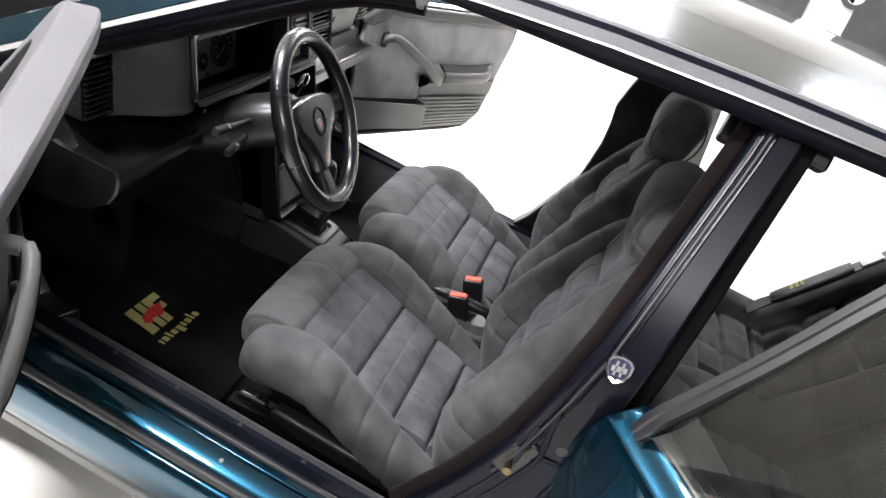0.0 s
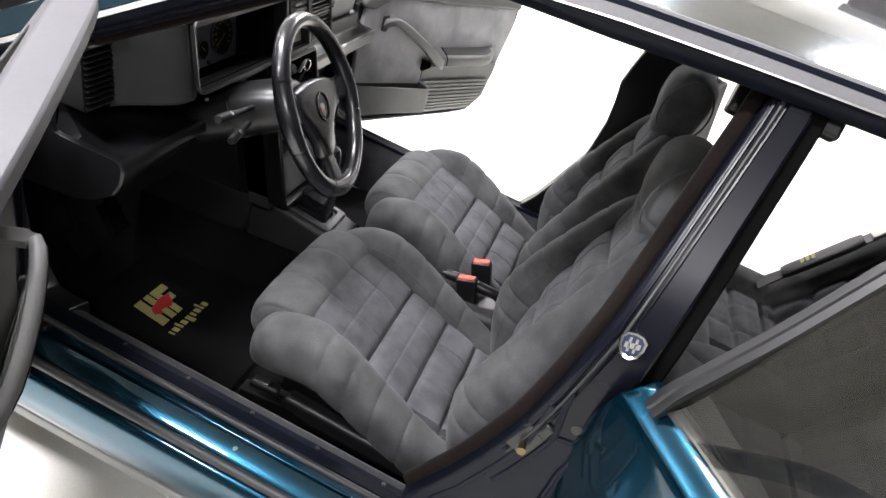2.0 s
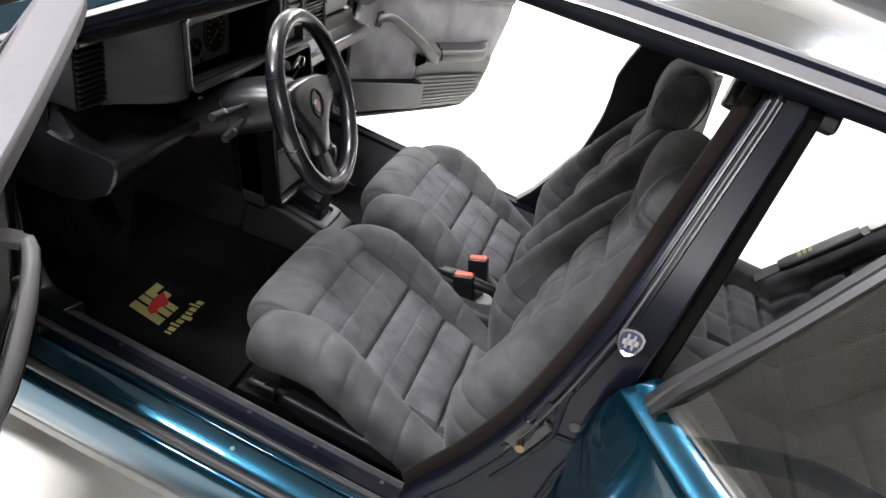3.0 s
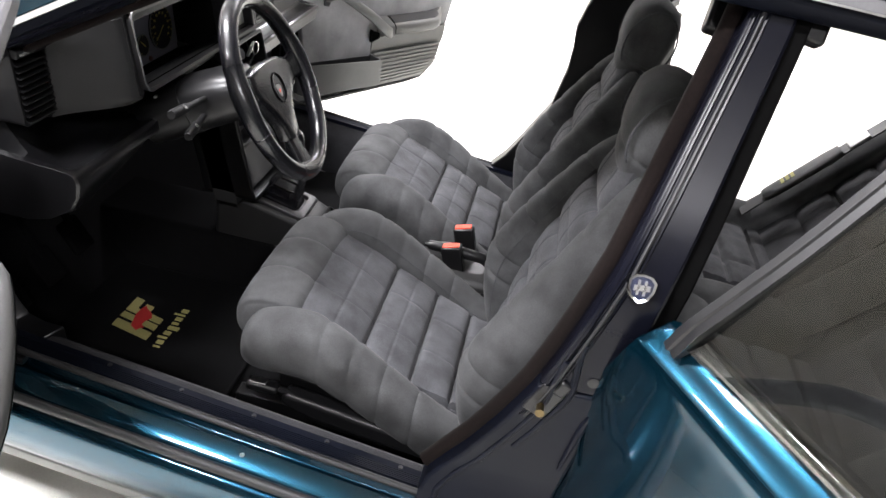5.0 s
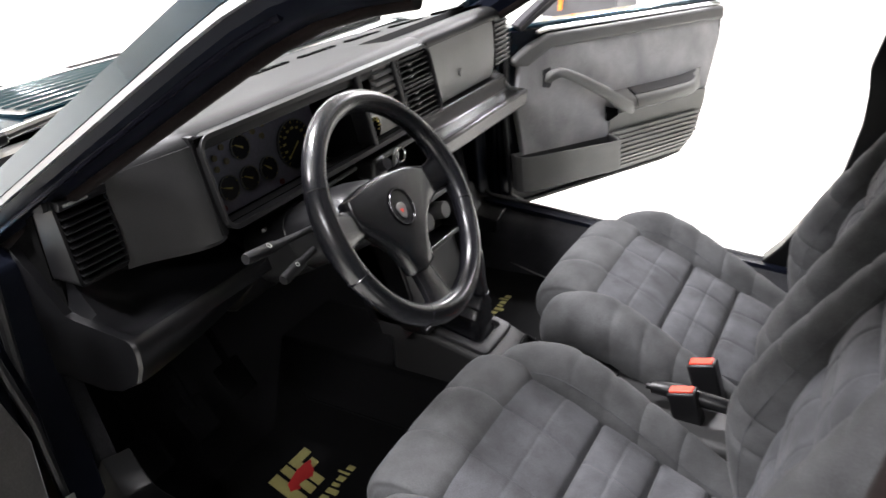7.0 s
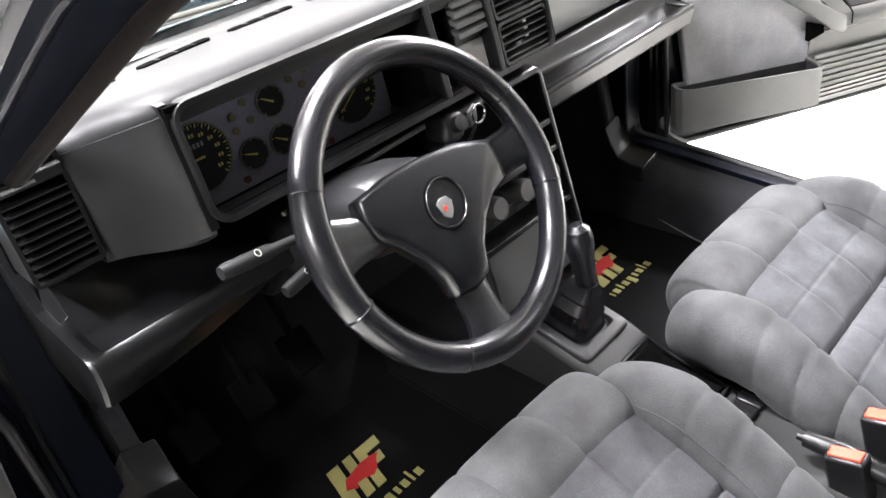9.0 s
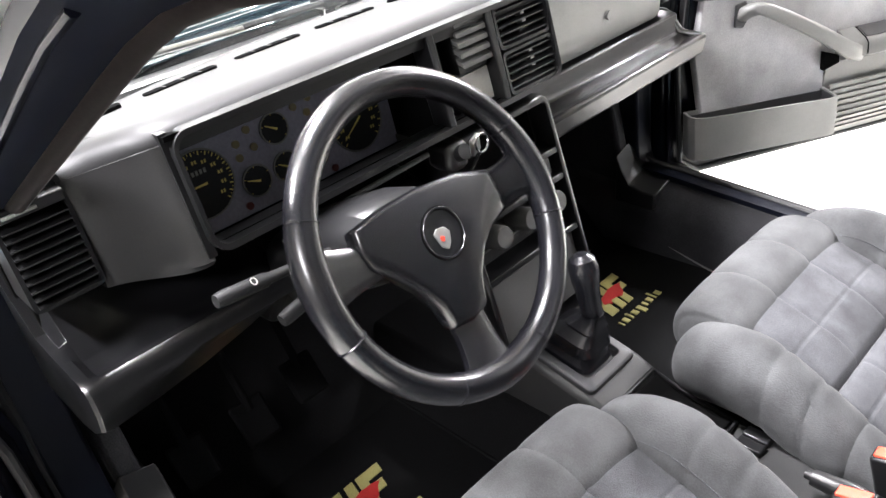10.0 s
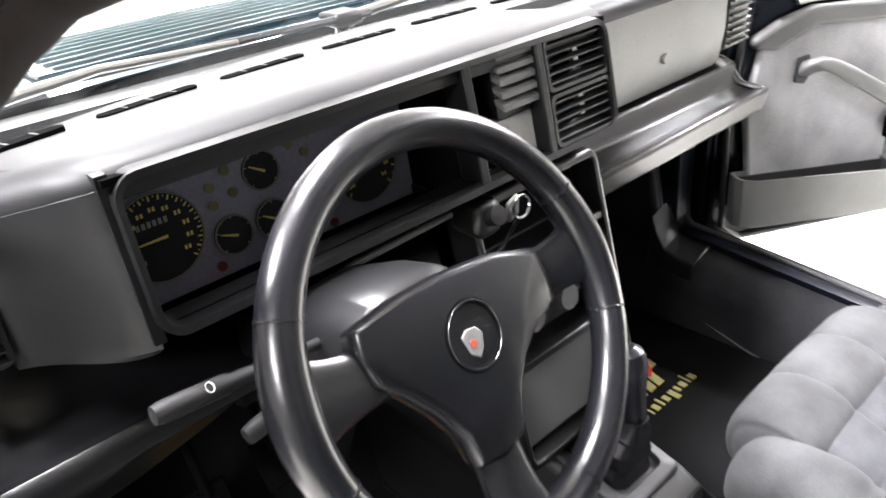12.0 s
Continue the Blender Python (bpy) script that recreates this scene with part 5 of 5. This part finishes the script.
    for k in range(9):
        part("slat", box(-0.304, -0.292, 0.607, 0.672, 0.767 + 0.0122 * k, 0.7695 + 0.0122 * k, None), DASH, rv, smooth=False)
    shelf = [(-0.44, 0.726), (-0.33, 0.729), (-0.308, 0.722), (-0.302, 0.699), (-0.295, 0.686), (-0.265, 0.681), (-0.254, 0.685), (-0.243, 0.688), (-0.237, 0.682), (-0.246, 0.644), (-0.254, 0.639), (-0.34, 0.634), (-0.44, 0.644)]
    part("passenger_shelf", prism(shelf, "y", 0.105, 0.668), DASH, dash, "open black shelf with raised lip", bevel=0.004)
    part("shelf_end", prism([(-0.44, 0.729), (-0.33, 0.732), (-0.308, 0.714), (-0.29, 0.692), (-0.241, 0.688), (-0.246, 0.644), (-0.44, 0.634)], "y", 0.652, 0.668), DASH, dash, bevel=0.006)
    # Solid black block stands for the shaded space under the pad
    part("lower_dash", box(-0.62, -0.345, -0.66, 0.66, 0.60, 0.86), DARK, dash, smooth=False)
    # driver's shelf: hollow top, sharp lip, deep front
    rings = []
    for y, k, up in ((-0.672, 0.90, 0.0), (-0.668, 0.985, 0.0), (-0.660, 1.0, 0.0), (-0.650, 1.0, 0.0), (-0.60, 1.0, 0.004), (-0.54, 1.0, 0.012), (-0.47, 1.0, 0.026), (-0.42, 1.0, 0.040), (-0.395, 0.98, 0.05)):
        d = (1 - k) * 0.05
        hollow = 0.0 if y < -0.655 else 1.0
        rings.append([(-0.42, y, 0.80), (-0.340, y, 0.712 + 0.052 * hollow), (-0.322, y, 0.709 + 0.026 * hollow), (-0.302, y, 0.7075 + 0.004 * hollow), (-0.270, y, 0.706 - 0.009 * hollow), (-0.240 - d, y, 0.705 - 0.010 * hollow), (-0.226 - d, y, 0.7035 - 0.004 * hollow), (-0.216 - d, y, 0.7025), (-0.209 - d, y, 0.699), (-0.2045 - d, y, 0.692), (-0.203 - d, y, 0.682), (-0.206 - d, y, 0.660 + up), (-0.218 - d, y, 0.634 + up), (-0.26, y, 0.610 + up), (-0.30, y, 0.600 + up), (-0.42, y, 0.600 + up)])
    part("driver_shelf", loft(rings), DASH, dash, "open black shelf with rounded lip", bevel=0.002)
    part("knee_panel", prism([(-0.40, 0.74), (-0.255, 0.700), (-0.25, 0.66), (-0.33, 0.56), (-0.45, 0.55)], "y", -0.394, -0.13), TRIM, dash, bevel=0.01)
    part("under_rail", tube([(-0.215, -0.40, 0.742), (-0.215, -0.30, 0.752), (-0.215, -0.15, 0.756)], 0.004, 8), GREY_PLASTIC, dash)


build_dash()


# ---------------------------------------------------------------- steering wheel
HUB = Vector((0.0050, -0.3270, 0.8060))
AXLE = Vector((0.87255, 0.07594, 0.48259))
ACROSS = Vector((-0.08670, 0.99623, 0.0))
UPW = Vector((-0.48077, -0.04184, 0.87584))
wp = lambda a, b, o=0.0: HUB + ACROSS * a + UPW * b + AXLE * o


def steering_wheel():
    w = thing("steering_wheel", "black leather three-spoke steering wheel with a round badge", "steering wheel")
    R, r, n = 0.1668, 0.0163, 96
    rings = []
    for k in range(n):
        a = k * math.tau / n
        deg = math.degrees(a)
        fat = 1.0 + 0.13 * sum(groove((deg - c + 180) % 360 - 180, 16) for c in (170, 2, 262))
        d = ACROSS * math.cos(a) + UPW * math.sin(a)
        rings.append([HUB + d * (R + r * fat * math.cos(t)) + AXLE * (r * fat * 1.05 * math.sin(t)) for t in [j * math.tau / 16 for j in range(16)]])
    rings.append(rings[0])
    bm = loft(rings, caps=False)
    bmesh.ops.remove_doubles(bm, verts=bm.verts, dist=1e-6)
    rim = part("rim", bm, LEATHER, w, "black leather-covered rim")
    for c in (150, 193, 22, 340, 240, 284):
        a = radians(c)
        d = ACROSS * math.cos(a) + UPW * math.sin(a)
        part("leather_seam", tube([HUB + d * (R + 0.0163 * math.cos(t)) + AXLE * (0.0171 * math.sin(t)) for t in [j * math.tau / 18 for j in range(18)]], 0.0015, 6, True), LEATHER, rim)
    # spokes: flat bars that dip towards the hub
    for a0, (h0, h1), (w0, w1) in ((171, (0.075, 0.160), (0.021, 0.026)), (1, (0.085, 0.160), (0.024, 0.022)), (259, (0.075, 0.160), (0.024, 0.026))):
        a = radians(a0)
        d, s = ACROSS * math.cos(a) + UPW * math.sin(a), -ACROSS * math.sin(a) + UPW * math.cos(a)
        rings = []
        for k in range(9):
            f = k / 8
            p = HUB + d * (h0 + (h1 - h0) * f) + AXLE * (-0.016 * (1 - f) - 0.002)
            hw = w0 + (w1 - w0) * f + 0.012 * f ** 4
            rings.append(ellipse_ring(p, s, AXLE, hw, 0.0085, 16, 3.2))
        part("spoke", loft(rings), LEATHER, w, "black spoke")
    pad = [(-0.097, 0.052), (-0.05, 0.056), (0.0, 0.054), (0.06, 0.045), (0.108, 0.028), (0.110, 0.0), (0.106, -0.022), (0.075, -0.028), (0.046, -0.045), (0.022, -0.070), (0.008, -0.098), (-0.018, -0.102), (-0.044, -0.096), (-0.046, -0.07), (-0.060, -0.040), (-0.080, -0.012), (-0.100, 0.008), (-0.103, 0.03)]
    rings = []
    for o, k in ((-0.030, 0.90), (-0.026, 0.97), (-0.012, 1.0), (-0.004, 0.985), (0.0, 0.95), (0.002, 0.86)):
        rings.append([wp(a * k, b * k, o) for a, b in pad])
    part("hub_pad", loft(rings), LEATHER, w, "black padded hub", bevel=0.002)
    ring = lambda rad, o, n=36: [wp(-0.001 + rad * math.cos(t), -0.002 + rad * math.sin(t), o) for t in [j * math.tau / n for j in range(n)]]
    part("badge_well", loft([ring(0.030, -0.004), ring(0.030, 0.003), ring(0.0275, 0.0045), ring(0.0255, 0.003), ring(0.024, -0.0), ring(0.0005, 0.0)]), DARK, w, "recessed black horn button", bevel=0.0005)
    part("badge_ring", tube(ring(0.0275, 0.0042), 0.0012, 6, True), LEATHER, w)
    sh = [(-0.011, 0.006), (-0.004, 0.010), (0.006, 0.008), (0.011, 0.001), (0.006, -0.010), (-0.001, -0.016), (-0.008, -0.010)]
    part("badge", loft([[wp(a - 0.004, b - 0.004, o) for a, b in sh] for o in (0.0, 0.004)]), GREY_PLASTIC, w, "small silver shield badge", bevel=0.001)
    part("badge_centre", loft([[wp(a * 0.26 - 0.007, b * 0.26 - 0.006, o) for a, b in sh] for o in (0.0035, 0.0048)]), RED, w)


steering_wheel()


def column():
    c = thing("steering_column", "black steering column shroud with two stalks and an ignition key", "steering column")
    rings = []
    for o, hw, hh, dz in ((-0.045, 0.050, 0.036, 0.010), (-0.055, 0.058, 0.044, 0.013), (-0.10, 0.064, 0.050, 0.018), (-0.19, 0.068, 0.053, 0.023), (-0.26, 0.066, 0.052, 0.026)):
        rings.append([q for q in ellipse_ring(wp(0.0, dz, o), ACROSS, UPW, hw, hh, 28, 3.0)])
    part("shroud", loft(rings), TRIM, c, "black plastic column shroud", bevel=0.002)
    part("column_joint", tube([wp(0.0675 * math.copysign(abs(math.cos(t)) ** 0.67, math.cos(t)), 0.0525 * math.copysign(abs(math.sin(t)) ** 0.67, math.sin(t)) + 0.0215, -0.165) for t in [j * math.tau / 40 for j in range(40)]], 0.0012, 5, True), TRIM, c)
    part("hub_boss", tube([wp(0, 0, -0.06), wp(0, 0, -0.012)], 0.045, 20), TRIM, c)
    for tip, knee, mark in (((-0.098, -0.545, 0.802), (-0.106, -0.41, 0.783), True), ((-0.100, -0.482, 0.738), (-0.110, -0.38, 0.750), False)):
        a, b = Vector(tip), Vector(knee)
        st = part("stalk", tube([b + (b - a) * 0.5, b, a + (b - a) * 0.62, a + (b - a) * 0.45, a + (b - a) * 0.42, a + (b - a) * 0.06, a], [0.005, 0.005, 0.0058, 0.0065, 0.0085, 0.0088, 0.0065], 14), CONSOLE, c, "black switch stalk")
        part("stalk_cap", tube([a + (b - a) * 0.03, a - (b - a) * 0.015], [0.0086, 0.0072], 14), CONSOLE, st)
        d = (b - a).normalized()
        side = d.cross(Vector((0.6, 0, 0.8))).normalized()
        up = side.cross(d)
        q = a + (b - a) * 0.30 + up * 0.0092
        part("stalk_mark", tube([q + (d * math.cos(t) * 0.0032 + side * math.sin(t) * 0.0042) * (1 if mark else 0.8) for t in [j * math.tau / 14 for j in range(14)]], 0.0005, 5, True), PALE, st)
    # ignition lock, key and fob
    part("lock_housing", box(-0.21, -0.158, -0.152, -0.112, 0.752, 0.796), TRIM, c, bevel=0.012, segs=3)
    part("lock_bezel", disc(bmesh.new(), (-0.146, -0.134, 0.786), (0.8, -0.1, 0.4), 0.011, 0.02, 24), TRIM, c)
    k = part("key", box(-0.002, 0.004, -0.009, 0.009, -0.016, 0.022, Matrix.Translation((-0.130, -0.131, 0.797)) @ pose(0, 0, 0, 28, 20, 10)), SATIN_METAL, c, "metal ignition key", bevel=0.004)
    part("key_ring", tube([Vector((-0.118, -0.129, 0.803)) + Vector((0.002 * math.cos(t), 0.010 * math.cos(t), 0.013 * math.sin(t))) for t in [j * math.tau / 20 for j in range(20)]], 0.0016, 6, True), CHROME, k)
    part("key_fob_strip", tube([(-0.118, -0.136, 0.790), (-0.122, -0.152, 0.768), (-0.128, -0.166, 0.748)], 0.0022, 6), CHROME, k)


column()


# ---------------------------------------------------------------- centre stack and console
def centre_stack():
    c = thing("centre_console", "black centre console with radio bay, heater knobs and gear lever", "centre console")
    sx = lambda z: -0.196 + (0.755 - z) * 0.262
    face = lambda u, o, w: (sx(w) + o, (u - 0.006) * 0.868 - 0.012, w + 0.014)
    part("stack_body", prism([(-0.130, 0.40), (-0.130, 0.765), (0.142, 0.765), (0.142, 0.40)], "y", -0.10, -0.045, face), CONSOLE_GREY, c)
    outer = [(u + 0.006, w + 0.588) for u, w in rounded(0.272, 0.352, 0.018, 4)]
    inner = [(u + 0.006, w + 0.588) for u, w in rounded(0.252, 0.330, 0.010, 4)]
    part("stack_frame", loft([[face(u, o, w) for u, w in ring] for ring, o in ((outer, -0.12), (outer, 0.002), (inner, 0.004), (inner, -0.04))], caps=False), DASH, c, "raised black surround", bevel=0.003)
    for z in (0.675, 0.632, 0.545):
        part("cross_bar", prism([(-0.12, z - 0.005), (-0.12, z + 0.005), (0.132, z + 0.005), (0.132, z - 0.005)], "y", -0.04, 0.0, face), DASH, c, bevel=0.002)
    # Black sheet painted as the shade in the open bay
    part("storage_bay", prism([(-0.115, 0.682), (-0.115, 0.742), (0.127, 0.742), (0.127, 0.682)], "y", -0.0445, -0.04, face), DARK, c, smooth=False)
    for k in range(4):
        u = -0.09 + 0.06 * k
        part("switch", prism([(u - 0.022, 0.640), (u - 0.022, 0.667), (u + 0.022, 0.667), (u + 0.022, 0.640)], "y", -0.044, -0.006, face), TRIM, c, bevel=0.003)
    for u in (-0.057, 0.020, 0.097):
        n = Vector((1, 0, 0.262)).normalized()
        k = part("heater_knob", tube([Vector(face(u, -0.044, 0.588)), Vector(face(u, -0.044, 0.588)) + n * 0.042, Vector(face(u, -0.044, 0.588)) + n * 0.046], [0.020, 0.0185, 0.0165], 24), COVER_GREY, c, "round grey heater knob")
    for z in (0.612, 0.566):
        part("slide_line", prism([(-0.110, z - 0.001), (-0.110, z + 0.001), (0.122, z + 0.001), (0.122, z - 0.001)], "y", -0.044, -0.041, face), GREY_PLASTIC, c, smooth=False)
    part("cover_plate", prism([(-0.114, 0.432), (-0.114, 0.534), (0.126, 0.534), (0.126, 0.432)], "y", -0.044, -0.012, face), COVER_GREY, c, "flat grey radio cover", bevel=0.004)
    # gear console: plate, gaiter, lever
    body = [(-0.23, 0.17), (-0.23, 0.425), (-0.19, 0.412), (-0.008, 0.368), (0.03, 0.350), (0.06, 0.330), (0.10, 0.318), (0.42, 0.312), (0.55, 0.315), (0.56, 0.20), (0.56, 0.17)]
    part("console_body", prism(body, "y", -0.074, 0.074), CONSOLE_GREY, c, "black console between the seats", bevel=0.014, segs=3)
    tilt = Matrix.Translation((-0.098, -0.002, 0.3905)) @ pose(0, 0, 0, 0, 13.0, 0)
    pl = lambda w, h, r, z, cx=0.0: [tilt @ Vector((cx + x, y, z)) for x, y in rounded(w, h, r, 4)]
    part("gear_plate", loft([pl(0.190, 0.124, 0.012, -0.004), pl(0.190, 0.124, 0.012, 0.006), pl(0.182, 0.116, 0.010, 0.009), pl(0.150, 0.090, 0.010, 0.009), pl(0.146, 0.086, 0.010, 0.0)]), DARK_PLASTIC, c, "dark grey gear lever surround", bevel=0.0015)
    rings = []
    for z, w, dx in ((0.003, 0.138, 0.0), (0.010, 0.128, 0.0), (0.024, 0.100, 0.008), (0.030, 0.104, 0.010), (0.044, 0.076, 0.016), (0.050, 0.079, 0.018), (0.066, 0.055, 0.024), (0.071, 0.057, 0.026), (0.086, 0.036, 0.030), (0.096, 0.031, 0.032)):
        rings.append([tilt @ Vector((dx + x, y + 0.10 * dx, z)) for x, y in rounded(w, min(w * 0.96, 0.082), min(w, 0.085) * 0.24, 4)])
    part("gaiter", loft(rings), LEATHER, c, "pleated black leather gaiter")
    b, t = tilt @ Vector((0.032, 0.004, 0.088)), Vector((-0.064, 0.001, 0.578))
    ax = t - b
    part("gear_knob", tube([b, b + ax * 0.06, b + ax * 0.12, b + ax * 0.40, b + ax * 0.60, b + ax * 0.80, b + ax * 0.93, t], [0.015, 0.0185, 0.0175, 0.0190, 0.0225, 0.0235, 0.0200, 0.010], 20), LEATHER, c, "black leather gear knob")
    # Black slab on the console painted as the bin's shaded hollow
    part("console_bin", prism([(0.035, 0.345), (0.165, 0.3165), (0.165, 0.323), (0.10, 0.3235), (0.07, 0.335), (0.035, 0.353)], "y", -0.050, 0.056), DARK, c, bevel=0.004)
    part("bin_edge", tube([(0.028, -0.052, 0.356), (0.028, 0.058, 0.356), (0.075, 0.062, 0.336), (0.172, 0.060, 0.322), (0.174, -0.056, 0.322), (0.075, -0.058, 0.336)], 0.0042, 8, True), TRIM, c)
    for k, y in enumerate((0.030, 0.054)):
        part("switch", box(0.190, 0.230, y - 0.011, y + 0.011, 0.312, 0.325), TRIM, c, bevel=0.003)
    # handbrake
    h = thing("handbrake", "black handbrake lever on the centre console", "handbrake")
    part("lever", tube([(0.52, 0.0, 0.30), (0.45, 0.0, 0.345), (0.36, 0.0, 0.352), (0.31, 0.0, 0.350)], [0.012, 0.014, 0.016, 0.012], 12), TRIM, h)
    part("button", tube([(0.312, 0.0, 0.350), (0.300, 0.0, 0.3495)], 0.006, 10), TRIM, h)


centre_stack()


# ---------------------------------------------------------------- outside the windscreen
def wipers_and_louvres():
    for s0 in (-0.56, 0.02):
        w = thing("windscreen_wiper", "black and bright metal windscreen wiper at rest", "wiper", "wipers")
        a, b = Vector((-0.655, s0 + 0.03, 0.880)), Vector((-0.640, s0 + 0.42, 0.905))
        part("arm", tube([a, a + Vector((0.01, 0.03, 0.022)), (a + b) / 2 + Vector((0, 0, 0.02)), b], [0.011, 0.009, 0.006, 0.005], 8), SATIN_METAL, w, "bright wiper arm")
        part("pivot", tube([a - Vector((0, 0, 0.03)), a + Vector((0, 0, 0.018))], [0.018, 0.014], 14), CHROME, w)
        part("pivot_cover", box(-0.03, 0.02, -0.02, 0.035, 0.0, 0.022, Matrix.Translation(a + Vector((0, 0, 0.008)))), TRIM, w, bevel=0.006)
        part("blade", tube([b + Vector((-0.035, -0.30, -0.002)), b + Vector((-0.01, 0.0, 0.0)), b + Vector((0.0, 0.24, -0.004))], 0.006, 6), RUBBER, w, "black wiper blade")
    bz = lambda x, y: 0.872 - 0.172 * (max(0, -0.70 - x) / 1.05) ** 2.2 + 0.012 - 0.05 * (abs(y) / 0.74) ** 4
    rows = [[(x, y, bz(x, y) + 0.003) for y in np.linspace(-0.36, 0.36, 9)] for x in np.linspace(-1.13, -0.80, 8)]
    # Panel in pale metal to stand for the bonnet paint's white reflection
    grille = part("bonnet_louvre_panel", loft([r + [(x, y, z - 0.006) for x, y, z in r[::-1]] for r in rows]), SATIN_METAL, car, "louvred bonnet vent")
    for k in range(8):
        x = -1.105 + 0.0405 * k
        # Louvres take the teal with reflection mixed in
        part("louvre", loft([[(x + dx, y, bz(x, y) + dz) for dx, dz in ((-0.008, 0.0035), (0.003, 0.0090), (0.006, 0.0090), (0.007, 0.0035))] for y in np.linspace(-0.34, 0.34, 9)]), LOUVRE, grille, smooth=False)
    part("louvre_border", tube([(x, y, bz(x, y) + 0.004) for x, y in ((-1.14, -0.37), (-1.14, 0.0), (-1.14, 0.37), (-0.79, 0.37), (-0.79, 0.0), (-0.79, -0.37))], 0.005, 6, True), PAINT, grille)


wipers_and_louvres()


def surroundings():
    strip = thing("checkered_floor_strip", "black and white checkered vinyl strip laid on the showroom floor", "floor strip")
    for row, (x0, x1, y0) in enumerate(((-5.25, -4.87, -1.05), (-5.65, -5.25, -0.63))):
        for k in range(11):
            dark = (k + row) % 2 == 1
            part("block", box(x0, x1 - 0.003, y0 + 0.6 * k, y0 + 0.6 * k + 0.597, GROUND + 0.004, GROUND + 0.012), CHECK_BLACK if dark else WHITE, strip, "black block" if dark else "white block", smooth=False)
    col = thing("column", "beige painted square column with a darker base", "column")
    part("shaft", box(-2.36, -1.66, 5.9, 6.5, GROUND + 0.25, 3.6), BEIGE, col, bevel=0.01)
    part("base", box(-2.38, -1.64, 5.88, 6.52, GROUND, GROUND + 0.25), BOARD, col, bevel=0.01)
    cab = thing("orange_cable", "orange cable hanging down a beige column", "cable")
    part("run", tube([(-2.19, 5.87, -0.02), (-2.16, 5.86, 0.2), (-2.08, 5.86, 0.5), (-2.02, 5.86, 1.2), (-2.05, 5.86, 3.5)], 0.022, 8), ORANGE, cab)


surroundings()


def pedals():
    for y, h in ((-0.53, 0.0), (-0.41, 0.0), (-0.30, 0.02)):
        p = thing("pedal", "black rubber pedal on a steel arm", "pedal", "pedals")
        # Arm and pad take the carpet's black to paint in the footwell's shade
        part("arm", tube([(-0.56, y, 0.52), (-0.50, y, 0.40 + h), (-0.47, y, 0.34 + h)], 0.008, 8), CARPET, p)
        part("pad", box(-0.008, 0.008, -0.032, 0.032, -0.04, 0.04, Matrix.Translation((-0.462, y, 0.32 + h)) @ pose(0, 0, 0, 0, -35, 0)), CARPET, p, "ribbed rubber pad", bevel=0.006)


pedals()


def footwell_trim():
    for s0 in (-1, 1):
        part("kick_panel", prism([(-0.66, 0.16), (-0.40, 0.16), (-0.405, 0.40), (-0.44, 0.58), (-0.66, 0.62)], "y", s0 * 0.615, s0 * 0.655), SIDE_CARPET, car, "carpeted kick panel in a lit charcoal tone", bevel=0.01)
        part("scuff_trim", loft([[(x, s0 * y, z) for y, z in ((0.590, 0.30), (0.597, zt - 0.015), (0.650, zt), (0.722, 0.352), (0.722, 0.338), (0.655, 0.338))] for x, zt in ((-0.405, 0.43), (-0.390, 0.395), (-0.37, 0.365), (-0.34, 0.354), (-0.30, 0.352))]), TRIM, car, "black plastic scuff trim", bevel=0.003)
        jam = [(-0.380, s0 * 0.722, 0.350), (-0.398, s0 * 0.724, 0.40), (-0.398, s0 * 0.726, 0.60), (-0.375, s0 * 0.726, 0.80)]
        for k in range(3):
            part("jamb_seal", tube([(x - 0.018 * k, y + s0 * 0.006 * k, z) for x, y, z in curve_points(jam, 14)], 0.008 - 0.001 * k, 8), RUBBER if k != 1 else JAMB, car)


footwell_trim()
part("carpet_edge", tube(curve_points([(-0.53, 0.599, 0.240), (-0.42, 0.599, 0.248), (-0.286, 0.599, 0.219), (-0.145, 0.599, 0.181), (-0.05, 0.597, 0.176)], 24), 0.0022, 6), ROLL_GREY, car, "grey thread along the carpet edge")
